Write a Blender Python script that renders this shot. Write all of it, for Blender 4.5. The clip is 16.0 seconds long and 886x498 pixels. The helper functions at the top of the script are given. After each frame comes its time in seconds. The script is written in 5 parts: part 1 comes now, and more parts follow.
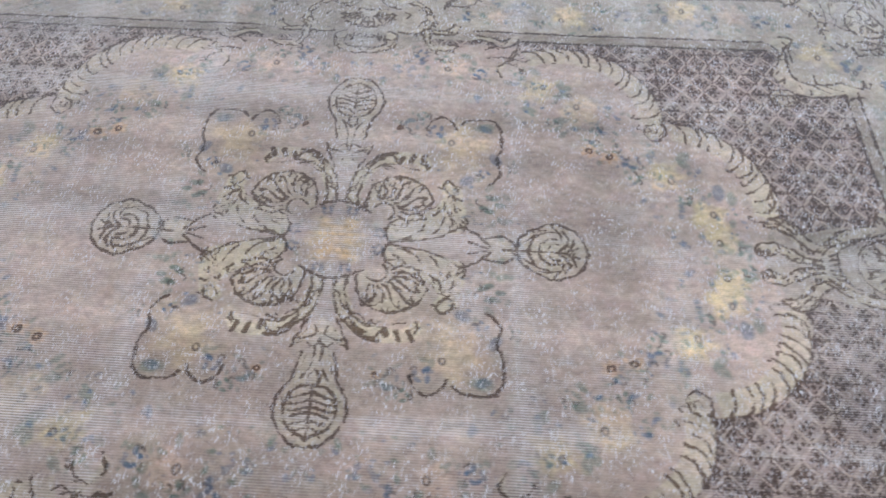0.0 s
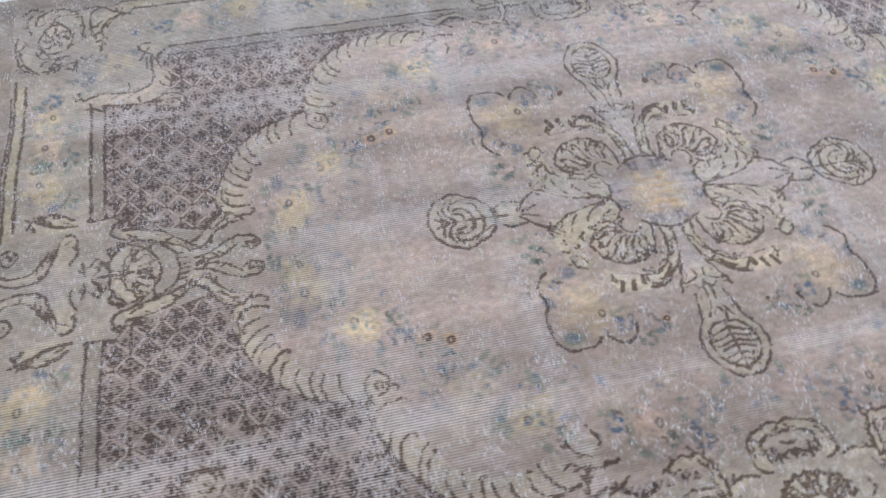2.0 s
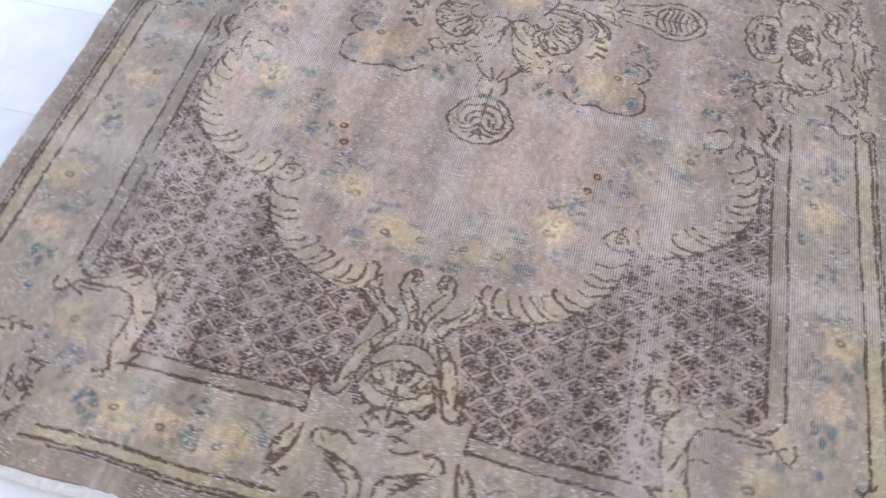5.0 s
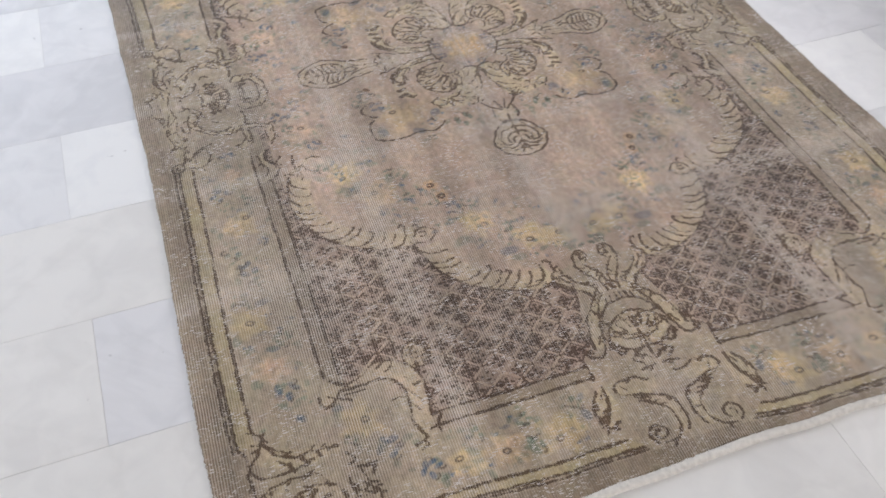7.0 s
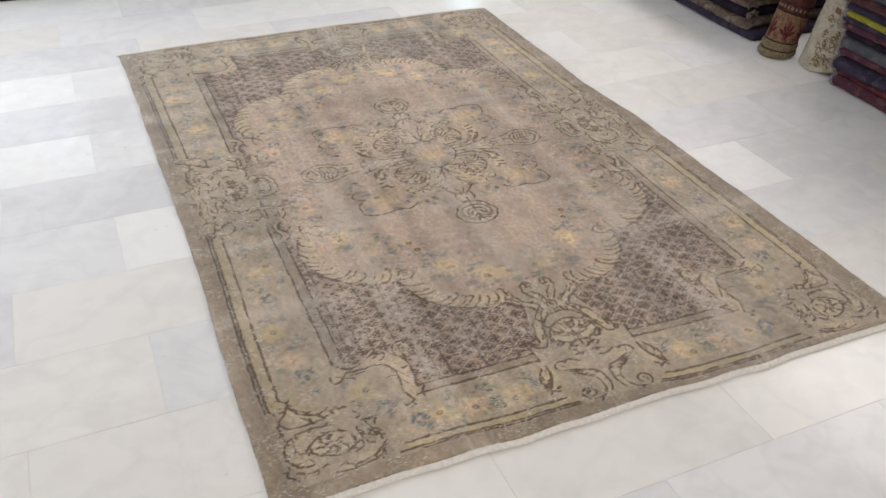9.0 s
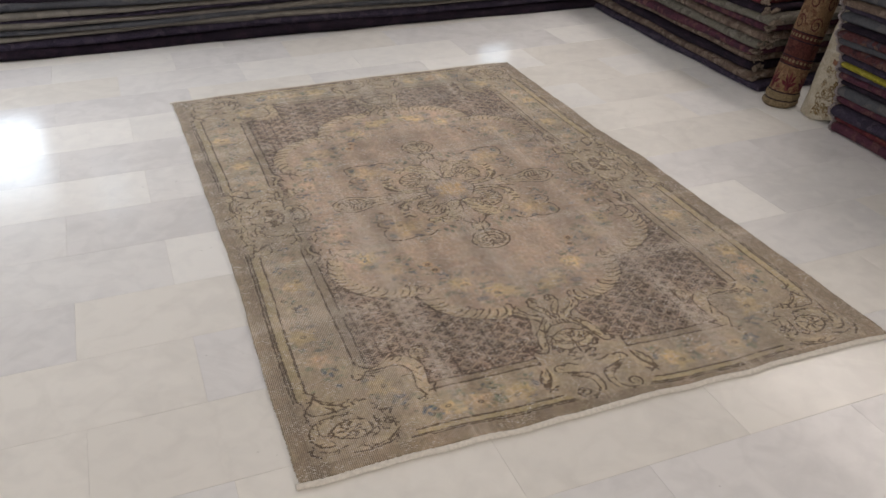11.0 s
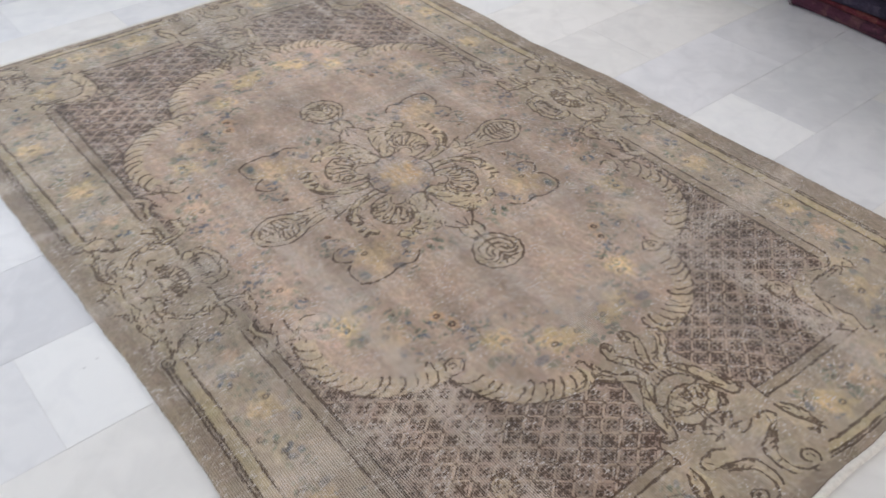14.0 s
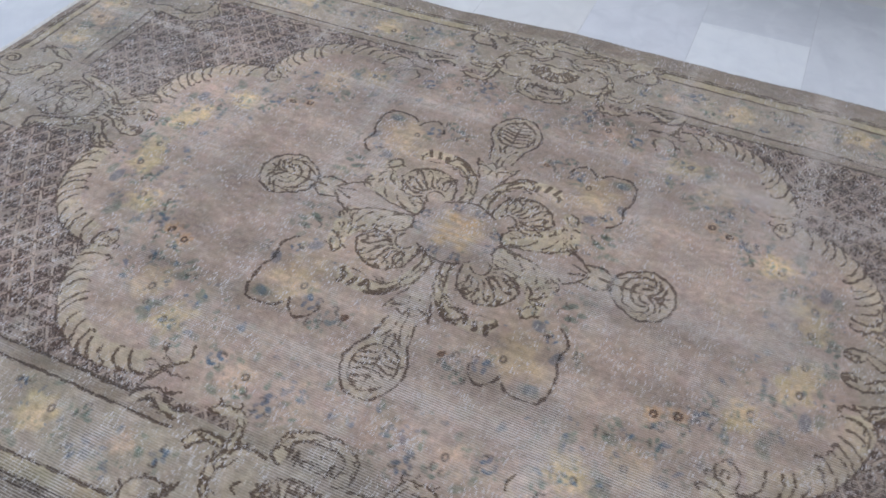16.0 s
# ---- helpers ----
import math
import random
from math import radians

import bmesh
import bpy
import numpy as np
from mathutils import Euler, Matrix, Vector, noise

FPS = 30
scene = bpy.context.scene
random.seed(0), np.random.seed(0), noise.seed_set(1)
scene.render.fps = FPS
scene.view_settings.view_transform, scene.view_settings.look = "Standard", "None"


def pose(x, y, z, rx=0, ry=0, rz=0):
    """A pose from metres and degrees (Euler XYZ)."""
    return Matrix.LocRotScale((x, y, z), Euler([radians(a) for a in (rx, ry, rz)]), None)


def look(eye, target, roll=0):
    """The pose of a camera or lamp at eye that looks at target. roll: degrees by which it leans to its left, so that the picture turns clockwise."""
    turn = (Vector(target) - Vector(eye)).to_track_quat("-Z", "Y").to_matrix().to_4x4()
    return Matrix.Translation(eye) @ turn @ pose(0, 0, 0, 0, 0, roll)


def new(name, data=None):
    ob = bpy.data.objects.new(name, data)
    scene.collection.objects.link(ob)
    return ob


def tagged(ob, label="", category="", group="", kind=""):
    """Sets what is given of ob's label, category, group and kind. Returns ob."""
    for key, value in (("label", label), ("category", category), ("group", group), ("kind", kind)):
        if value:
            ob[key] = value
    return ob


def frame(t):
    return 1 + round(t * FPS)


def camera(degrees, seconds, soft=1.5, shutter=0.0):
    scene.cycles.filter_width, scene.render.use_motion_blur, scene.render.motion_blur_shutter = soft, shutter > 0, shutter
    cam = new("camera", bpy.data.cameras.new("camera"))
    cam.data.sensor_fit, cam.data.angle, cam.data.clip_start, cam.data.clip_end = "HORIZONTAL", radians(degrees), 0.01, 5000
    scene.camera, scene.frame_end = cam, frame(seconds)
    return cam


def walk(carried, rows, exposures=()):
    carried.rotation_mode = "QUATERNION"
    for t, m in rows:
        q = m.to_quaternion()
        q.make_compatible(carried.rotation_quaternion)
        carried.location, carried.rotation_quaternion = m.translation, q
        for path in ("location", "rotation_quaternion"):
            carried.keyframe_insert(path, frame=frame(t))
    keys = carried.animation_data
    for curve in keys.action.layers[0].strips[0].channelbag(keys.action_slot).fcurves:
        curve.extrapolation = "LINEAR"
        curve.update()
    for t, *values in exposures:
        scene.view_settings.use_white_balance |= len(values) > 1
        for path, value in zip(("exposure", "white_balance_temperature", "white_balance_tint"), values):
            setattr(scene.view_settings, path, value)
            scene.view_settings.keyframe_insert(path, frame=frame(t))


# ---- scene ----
cam = camera(54.8, 16.0, 1.6, 0.35)
PATH = [
    (0, (1.204, 0.289, 1.533), (-0.03, 0.245, -0.04), 1.8),
    (0.5, (1.168, 0.021, 1.489), (-0.042, 0.083, -0.101), 2.2),
    (1, (1.067, -0.234, 1.499), (-0.092, -0.111, -0.126), 1.0),
    (1.5, (1.127, -0.557, 1.519), (-0.047, -0.339, -0.085), 3.6),
    (2, (1.181, -0.863, 1.545), (0.024, -0.531, -0.052), 3.7),
    (2.5, (1.095, -1.058, 1.537), (0.007, -0.641, -0.089), 1.7),
    (3, (0.981, -1.291, 1.551), (0.004, -0.761, -0.112), 0.4),
    (3.2, (0.947, -1.395, 1.556), (0.021, -0.764, -0.1), 1.0),
    (5.3, (0.006, -1.966, 1.591), (-0.111, -0.83, -0.051), 2.4),
    (5.5, (-0.133, -2.015, 1.604), (-0.189, -0.83, -0.005), 1.3),
    (6, (-0.381, -2.037, 1.596), (-0.296, -0.8, 0.027), 1.7),
    (6.5, (-0.617, -2.054, 1.615), (-0.369, -0.832, 0.051), -1.0),
    (7, (-0.847, -2.216, 1.639), (-0.402, -0.951, 0.155), 0.6),
    (7.5, (-0.929, -2.39, 1.643), (-0.381, -1.053, 0.26), 1.4),
    (8, (-0.942, -2.602, 1.663), (-0.4, -1.156, 0.392), 1.4),
    (8.5, (-0.997, -2.809, 1.702), (-0.425, -1.326, 0.488), 1.1),
    (9, (-1.167, -2.952, 1.719), (-0.533, -1.433, 0.582), 1.3),
    (9.2, (-1.233, -3.006, 1.723), (-0.589, -1.479, 0.602), 1.0),
    (11.3, (-1.217, -3.306, 1.762), (-0.644, -1.679, 0.751), 0.4),
    (11.5, (-1.235, -3.271, 1.762), (-0.659, -1.645, 0.751), 0.6),
    (12, (-1.283, -3.128, 1.743), (-0.665, -1.551, 0.679), -0.0),
    (12.5, (-1.286, -2.934, 1.713), (-0.623, -1.444, 0.556), -0.5),
    (13, (-1.193, -2.601, 1.695), (-0.54, -1.156, 0.476), -2.2),
    (13.5, (-1.197, -2.269, 1.662), (-0.465, -0.891, 0.412), -0.2),
    (14, (-1.318, -1.9, 1.655), (-0.379, -0.702, 0.357), 0.2),
    (14.5, (-1.294, -1.567, 1.623), (-0.275, -0.523, 0.255), 0.4),
    (15, (-1.297, -1.232, 1.602), (-0.222, -0.267, 0.219), 0.6),
    (15.5, (-1.422, -0.859, 1.592), (-0.2, -0.143, 0.18), 2.6),
    (16, (-1.43, -0.578, 1.521), (-0.147, -0.025, 0.09), 2.3),
]
# seconds, stops, kelvin, tint: the picture turns warmer and darker while much pale floor is in view
LENS_SETTINGS = [
    (0.0, 0.13, 5360, 15), (3.2, 0.18, 5340, 16), (5.3, 0.22, 5620, 18), (6.0, -0.11, 6080, 18), (6.5, -0.25, 6060, 16), (7.0, -0.15, 6300, 17), (7.5, -0.08, 6380, 16), (8.5, -0.12, 6690, 14), (9.2, -0.12, 6740, 16),
    (11.3, -0.57, 7270, 18), (12.0, -0.39, 7320, 17), (12.5, -0.11, 7290, 17), (13.5, -0.06, 6850, 16), (14.1, -0.16, 6230, 16), (15.0, -0.18, 5880, 16), (16.0, -0.24, 5560, 15),
]
walk(cam, [(t, look(eye, target, roll)) for t, eye, target, roll in PATH], LENS_SETTINGS)

# ---------------------------------------------------------------- world and light
world = bpy.data.worlds.new("sky")
scene.world = world
world.use_nodes = True
wn = world.node_tree
sky = wn.nodes.new("ShaderNodeTexSky")
sky.sky_type, sky.sun_disc = "NISHITA", False
sky.sun_elevation, sky.sun_rotation = radians(40), radians(200)
wn.links.new(sky.outputs[0], wn.nodes["Background"].inputs[0])
wn.nodes["Background"].inputs[1].default_value = 0.1


def window_light(name, place, target, width, height, power, colour):
    """Daylight at one of the room's openings; the south, west and east ones are added."""
    data = bpy.data.lights.new(name, "AREA")
    data.shape, data.size, data.size_y, data.energy, data.color = "RECTANGLE", width, height, power, colour
    ob = new(name, data)
    ob.matrix_world = look(place, target)
    return ob


DAY = (1.0, 0.985, 0.955)
SIDE_DAY = (0.88, 0.95, 1.0)
BLUE_DAY = (0.61, 0.82, 1.0)
# unseen south opening, assumed so that the room has light
window_light("assumed_south_daylight", (-0.35, -5.1, 1.5), (-0.35, 0, 1.2), 4.5, 2.3, 77, (1.0, 0.965, 0.905))
# unseen west opening, assumed where the floor never mirrors it
window_light("assumed_west_daylight", (-3.62, 2.2, 1.75), (0, 2.2, 1.2), 4.4, 1.6, 108, SIDE_DAY)
# made-up high east strip, tilted down to brighten the floor by the piles
window_light("added_east_daylight", (3.27, 1.75, 2.4), (1.3, 1.75, 0.2), 4.5, 0.7, 66, DAY)
window_light("back_window_daylight", (-2.84, 5.42, 1.66), (-2.84, 0, 1.4), 1.0, 0.86, 31, BLUE_DAY)
window_light("back_slit_daylight", (-1.77, 5.42, 2.28), (-1.77, 0, 1.8), 0.3, 0.34, 1.6, BLUE_DAY)
window_light("back_vent_daylight", (2.5, 5.42, 1.27), (1.0, 0, 0.9), 0.3, 0.24, 1.7, BLUE_DAY)

# ---------------------------------------------------------------- materials


def material(name):
    m = bpy.data.materials.new(name)
    m.use_nodes = True
    return m, m.node_tree.nodes, m.node_tree.links, m.node_tree.nodes["Principled BSDF"]


def noise_node(n, l, scale, detail=4.0, coord="Object", stretch=None):
    tc = n.new("ShaderNodeTexCoord")
    tex = n.new("ShaderNodeTexNoise")
    tex.inputs["Scale"].default_value, tex.inputs["Detail"].default_value = scale, detail
    if stretch:
        mp = n.new("ShaderNodeMapping")
        mp.inputs["Scale"].default_value = stretch
        l.new(tc.outputs[coord], mp.inputs[0])
        l.new(mp.outputs[0], tex.inputs["Vector"])
    else:
        l.new(tc.outputs[coord], tex.inputs["Vector"])
    return tex


def ramp_node(n, l, source, stops):
    r = n.new("ShaderNodeValToRGB")
    while len(r.color_ramp.elements) < len(stops):
        r.color_ramp.elements.new(0.5)
    for e, (at, c) in zip(r.color_ramp.elements, stops):
        e.position, e.color = at, (*c, 1)
    l.new(source, r.inputs[0])
    return r


def mix_node(n, l, a, b, fac, blend="MIX"):
    m = n.new("ShaderNodeMix")
    m.data_type, m.blend_type = "RGBA", blend
    for i, v in ((0, fac), (6, a), (7, b)):
        if isinstance(v, (int, float)):
            m.inputs[i].default_value = v
        elif isinstance(v, tuple):
            m.inputs[i].default_value = (*v, 1)
        else:
            l.new(v, m.inputs[i])
    return m.outputs[2]


def bump_node(n, l, height, strength, distance, bsdf):
    b = n.new("ShaderNodeBump")
    b.inputs["Strength"].default_value, b.inputs["Distance"].default_value = strength, distance
    l.new(height, b.inputs["Height"])
    l.new(b.outputs[0], bsdf.inputs["Normal"])


def plaster(name, colour):
    m, n, l, b = material(name)
    big, fine = noise_node(n, l, 1.3, 5), noise_node(n, l, 60, 3)
    r = ramp_node(n, l, big.outputs[0], [(0.3, tuple(c * 0.93 for c in colour)), (0.7, colour)])
    l.new(r.outputs[0], b.inputs["Base Color"])
    b.inputs["Roughness"].default_value = 0.85
    bump_node(n, l, fine.outputs[0], 0.15, 0.003, b)
    return m


def marble(name, ground, cloud, vein):
    """Polished slab: soft clouds, thin veins, small pits; every slab starts at another place of the stone."""
    m, n, l, b = material(name)
    tc, info = n.new("ShaderNodeTexCoord"), n.new("ShaderNodeObjectInfo")
    shift = n.new("ShaderNodeVectorMath")
    shift.operation = "MULTIPLY_ADD"
    l.new(info.outputs["Random"], shift.inputs[0])
    shift.inputs[1].default_value = (37, 53, 71)
    l.new(tc.outputs["Object"], shift.inputs[2])
    def tex(scale, detail, dist=0.0):
        t = n.new("ShaderNodeTexNoise")
        t.inputs["Scale"].default_value, t.inputs["Detail"].default_value = scale, detail
        t.inputs["Distortion"].default_value = dist
        l.new(shift.outputs[0], t.inputs["Vector"])
        return t
    broad, small = tex(2.3, 3, 0.4), tex(11, 5, 0.6)
    both = n.new("ShaderNodeMath")
    both.operation = "MULTIPLY_ADD"
    l.new(small.outputs[0], both.inputs[0])
    both.inputs[1].default_value = 0.55
    scaled = n.new("ShaderNodeMath")
    scaled.operation = "MULTIPLY"
    l.new(broad.outputs[0], scaled.inputs[0])
    scaled.inputs[1].default_value = 0.45
    l.new(scaled.outputs[0], both.inputs[2])
    clouds = ramp_node(n, l, both.outputs[0], [(0.40, cloud), (0.56, ground)])
    veins = ramp_node(n, l, tex(2.2, 5, 1.2).outputs[0], [(0.46, (0, 0, 0)), (0.5, (1, 1, 1)), (0.54, (0, 0, 0))])
    pits = ramp_node(n, l, tex(30, 2).outputs[0], [(0.76, (0, 0, 0)), (0.82, (1, 1, 1))])
    fade = n.new("ShaderNodeMath")
    fade.operation = "MULTIPLY"
    l.new(veins.outputs[0], fade.inputs[0])
    fade.inputs[1].default_value = 0.09
    c = mix_node(n, l, clouds.outputs[0], vein, fade.outputs[0])
    dots = n.new("ShaderNodeMath")
    dots.operation = "MULTIPLY"
    l.new(pits.outputs[0], dots.inputs[0])
    dots.inputs[1].default_value = 0.4
    c = mix_node(n, l, c, tuple(v * 0.6 for v in vein), dots.outputs[0])
    tone = n.new("ShaderNodeMapRange")
    l.new(info.outputs["Random"], tone.inputs[0])
    tone.inputs[3].default_value, tone.inputs[4].default_value = 0.95, 1.015
    c = mix_node(n, l, c, tone.outputs[0], 1.0, "MULTIPLY")
    l.new(c, b.inputs["Base Color"])
    rough = ramp_node(n, l, tex(9, 5).outputs[0], [(0.3, (0.16,) * 3), (0.7, (0.19,) * 3)])
    l.new(rough.outputs[0], b.inputs["Roughness"])
    b.inputs["Specular IOR Level"].default_value = 0.29
    return m


def plain(name, colour, rough, grain=40, depth=0.12, metal=0.0):
    m, n, l, b = material(name)
    t, big = noise_node(n, l, grain, 4), noise_node(n, l, 2.5, 4)
    r = ramp_node(n, l, t.outputs[0], [(0.3, tuple(c * (1 - depth) for c in colour)), (0.7, tuple(c * (1 + depth) for c in colour))])
    c = mix_node(n, l, r.outputs[0], tuple(c * 0.85 for c in colour), big.outputs[0])
    l.new(c, b.inputs["Base Color"])
    b.inputs["Roughness"].default_value, b.inputs["Metallic"].default_value = rough, metal
    return m


def woven(name, colours, scale=16.0, rough=0.6):
    """Patterned wool of the folded and rolled rugs: patches of several dyes, knots and ribs."""
    m, n, l, b = material(name)
    info = n.new("ShaderNodeObjectInfo")
    tc = n.new("ShaderNodeTexCoord")
    shift = n.new("ShaderNodeVectorMath")
    shift.operation = "MULTIPLY_ADD"
    l.new(info.outputs["Random"], shift.inputs[0])
    shift.inputs[1].default_value = (11, 7, 5)
    l.new(tc.outputs["Object"], shift.inputs[2])
    v = n.new("ShaderNodeTexVoronoi")
    v.inputs["Scale"].default_value = scale * 1.7
    l.new(shift.outputs[0], v.inputs["Vector"])
    sep = n.new("ShaderNodeSeparateColor")
    l.new(v.outputs["Color"], sep.inputs[0])
    stops = [(i / len(colours), c) for i, c in enumerate(colours)]
    r = ramp_node(n, l, sep.outputs[0], stops)
    r.color_ramp.interpolation = "CONSTANT"
    fine = n.new("ShaderNodeTexNoise")
    fine.inputs["Scale"].default_value, fine.inputs["Detail"].default_value = 130, 4
    l.new(tc.outputs["Object"], fine.inputs["Vector"])
    worn = n.new("ShaderNodeTexNoise")
    worn.inputs["Scale"].default_value = 14
    l.new(shift.outputs[0], worn.inputs["Vector"])
    fac = ramp_node(n, l, worn.outputs[0], [(0.42, (0, 0, 0)), (0.62, (1, 1, 1))])
    c = mix_node(n, l, r.outputs[0], colours[0], fac.outputs[0])
    spots = ramp_node(n, l, fine.outputs[0], [(0.30, (1 - 0.65 * rough,) * 3), (0.72, (1 + 0.7 * rough,) * 3)])
    c = mix_node(n, l, c, spots.outputs[0], 1.0, "MULTIPLY")
    l.new(c, b.inputs["Base Color"])
    b.inputs["Roughness"].default_value = 0.95
    b.inputs["Specular IOR Level"].default_value = 0.12
    bump_node(n, l, fine.outputs[0], 0.9 * rough, 0.008, b)
    return m


def pile():
    """The big rug's wool: its dyes are woven in knot by knot; short tufts, bare warp ribs along its length."""
    m, n, l, b = material("worn_wool_pile")
    dye, bare = n.new("ShaderNodeAttribute"), n.new("ShaderNodeAttribute")
    dye.attribute_name, bare.attribute_name = "dye", "bare"
    ink = n.new("ShaderNodeAttribute")
    ink.attribute_name = "ink"

    def calc(op, x, y, z=None):
        node = n.new("ShaderNodeMath")
        node.operation = op
        for k, v in enumerate((x, y, z)):
            if isinstance(v, (int, float)):
                node.inputs[k].default_value = v
            elif v is not None:
                l.new(v, node.inputs[k])
        return node.outputs[0]

    tuft = noise_node(n, l, 330, 3)
    clump = noise_node(n, l, 75, 4, stretch=(1.0, 0.55, 1.0))
    t1 = ramp_node(n, l, tuft.outputs[0], [(0.28, (0.82,) * 3), (0.74, (1.18,) * 3)])
    t2 = ramp_node(n, l, clump.outputs[0], [(0.25, (0.78,) * 3), (0.75, (1.2,) * 3)])
    # dark outlines, stepped knot by knot
    tc = n.new("ShaderNodeTexCoord")
    snap = n.new("ShaderNodeVectorMath")
    snap.operation = "SNAP"
    l.new(tc.outputs["Object"], snap.inputs[0])
    snap.inputs[1].default_value = (0.0032, 0.0036, 1.0)
    knot = n.new("ShaderNodeTexWhiteNoise")
    knot.noise_dimensions = "2D"
    l.new(snap.outputs[0], knot.inputs["Vector"])
    edge = calc("MULTIPLY_ADD", calc("SUBTRACT", knot.outputs["Value"], 0.5), 0.0028, ink.outputs["Fac"])
    edge = calc("MULTIPLY_ADD", calc("SUBTRACT", clump.outputs[0], 0.5), 0.0062, edge)
    line = n.new("ShaderNodeMapRange")
    line.inputs["From Min"].default_value, line.inputs["From Max"].default_value = -0.0011, 0.0010
    line.inputs["To Max"].default_value = 0.92
    l.new(calc("MULTIPLY_ADD", ramp_node(n, l, noise_node(n, l, 30, 3).outputs[0], [(0.36, (0,) * 3), (0.50, (1,) * 3)]).outputs[0], 0.0022, calc("SUBTRACT", edge, 0.0011)), line.inputs["Value"])
    inked = mix_node(n, l, dye.outputs["Color"], (0.17, 0.115, 0.072), 1.0, "MULTIPLY")
    c = mix_node(n, l, dye.outputs["Color"], inked, line.outputs[0])
    c = mix_node(n, l, c, t1.outputs[0], 1.0, "MULTIPLY")
    c = mix_node(n, l, c, t2.outputs[0], 1.0, "MULTIPLY")
    # pale weft showing in short dashes where the wool is thin
    dash = noise_node(n, l, 330, 1, stretch=(0.24, 1.0, 1.0))
    spots = ramp_node(n, l, dash.outputs[0], [(0.59, (0,) * 3), (0.65, (1,) * 3)])
    thin = ramp_node(n, l, noise_node(n, l, 16, 3).outputs[0], [(0.42, (0.08,) * 3), (0.62, (0.95,) * 3)])
    c = mix_node(n, l, c, (0.66, 0.61, 0.57), calc("MULTIPLY", spots.outputs[0], thin.outputs[0]))
    rib = n.new("ShaderNodeTexWave")
    rib.wave_type, rib.bands_direction, rib.wave_profile = "BANDS", "X", "SIN"
    rib.inputs["Scale"].default_value = 1 / 0.0058 / 3.183
    rib.inputs["Distortion"].default_value, rib.inputs["Detail"].default_value = 0.9, 2.0
    rib.inputs["Detail Scale"].default_value = 0.6
    l.new(tc.outputs["Object"], rib.inputs["Vector"])
    furrow = ramp_node(n, l, rib.outputs["Fac"], [(0.25, (0.52, 0.49, 0.46)), (0.60, (1.0, 1.0, 1.0))])
    crest = ramp_node(n, l, rib.outputs["Fac"], [(0.5, (0.0,) * 3), (0.82, (1.0,) * 3)])
    c = mix_node(n, l, c, furrow.outputs[0], calc("MULTIPLY", bare.outputs["Fac"], 0.80), "MULTIPLY")
    warp = calc("MULTIPLY", crest.outputs[0], calc("MULTIPLY", bare.outputs["Fac"], 0.60))
    c = mix_node(n, l, c, (0.68, 0.60, 0.53), calc("MULTIPLY", warp, calc("SUBTRACT", 1.0, calc("MULTIPLY", line.outputs[0], 0.48))))
    l.new(c, b.inputs["Base Color"])
    b.inputs["Roughness"].default_value = 0.92
    b.inputs["Specular IOR Level"].default_value = 0.2
    b.inputs["Sheen Weight"].default_value = 0.3
    b.inputs["Sheen Roughness"].default_value = 0.5
    bump_node(n, l, tuft.outputs[0], 0.5, 0.003, b)
    return m


M_WALL = plaster("wall_plaster", (0.74, 0.72, 0.68))
M_CEIL = plaster("ceiling_plaster", (0.8, 0.79, 0.77))
M_BED = plaster("mortar_bed", (0.70, 0.69, 0.67))
M_WHITE = marble("marble_white", (0.860, 0.868, 0.862), (0.808, 0.818, 0.822), (0.58, 0.59, 0.59))
M_CREAM = marble("marble_cream", (0.832, 0.826, 0.80), (0.775, 0.770, 0.748), (0.54, 0.53, 0.5))
M_GREY = marble("marble_grey", (0.775, 0.780, 0.795), (0.702, 0.710, 0.726), (0.49, 0.49, 0.5))
M_PALE = marble("marble_pale", (0.806, 0.814, 0.822), (0.737, 0.747, 0.760), (0.5, 0.5, 0.52))
M_FRAME = plain("window_paint", (0.7, 0.7, 0.69), 0.45)
M_FRINGE = plain("undyed_cotton", (0.74, 0.71, 0.65), 0.95, 90, 0.22)
M_TASSEL = plain("dusty_cotton", (0.17, 0.135, 0.11), 0.95, 90, 0.35)
M_CORD = plain("dusty_cord", (0.24, 0.21, 0.22), 0.95, 120, 0.3)
M_PILE = pile()
M_GLASS, gn, gl, gb = material("window_glass")
gb.inputs["Transmission Weight"].default_value, gb.inputs["Roughness"].default_value = 1.0, 0.02

# ---------------------------------------------------------------- mesh helpers


def link_mesh(name, bm, mat, smooth=False):
    me = bpy.data.meshes.new(name)
    bm.to_mesh(me)
    bm.free()
    me.materials.append(mat)
    if smooth:
        me.polygons.foreach_set("use_smooth", [True] * len(me.polygons))
    return new(name, me)


def part(name, bm, mat, parent, label="", smooth=False):
    ob = link_mesh(name, bm, mat, smooth)
    ob.parent = parent
    if label:
        ob["label"] = label
    return ob


def add_box(bm, lo, hi, bevel=0.0):
    r = bmesh.ops.create_cube(bm, size=1.0)
    vs = r["verts"]
    for v in vs:
        v.co = Vector([lo[i] + (v.co[i] + 0.5) * (hi[i] - lo[i]) for i in range(3)])
    if bevel:
        es = {e for v in vs for e in v.link_edges}
        bmesh.ops.bevel(bm, geom=list(es), offset=bevel, segments=2, affect="EDGES")
    return bm


def box(lo, hi, bevel=0.0):
    return add_box(bmesh.new(), lo, hi, bevel)


# ---------------------------------------------------------------- room
X0, X1, Y0, Y1, ZC, TH = -3.7, 3.35, -5.2, 5.5, 3.0, 0.2


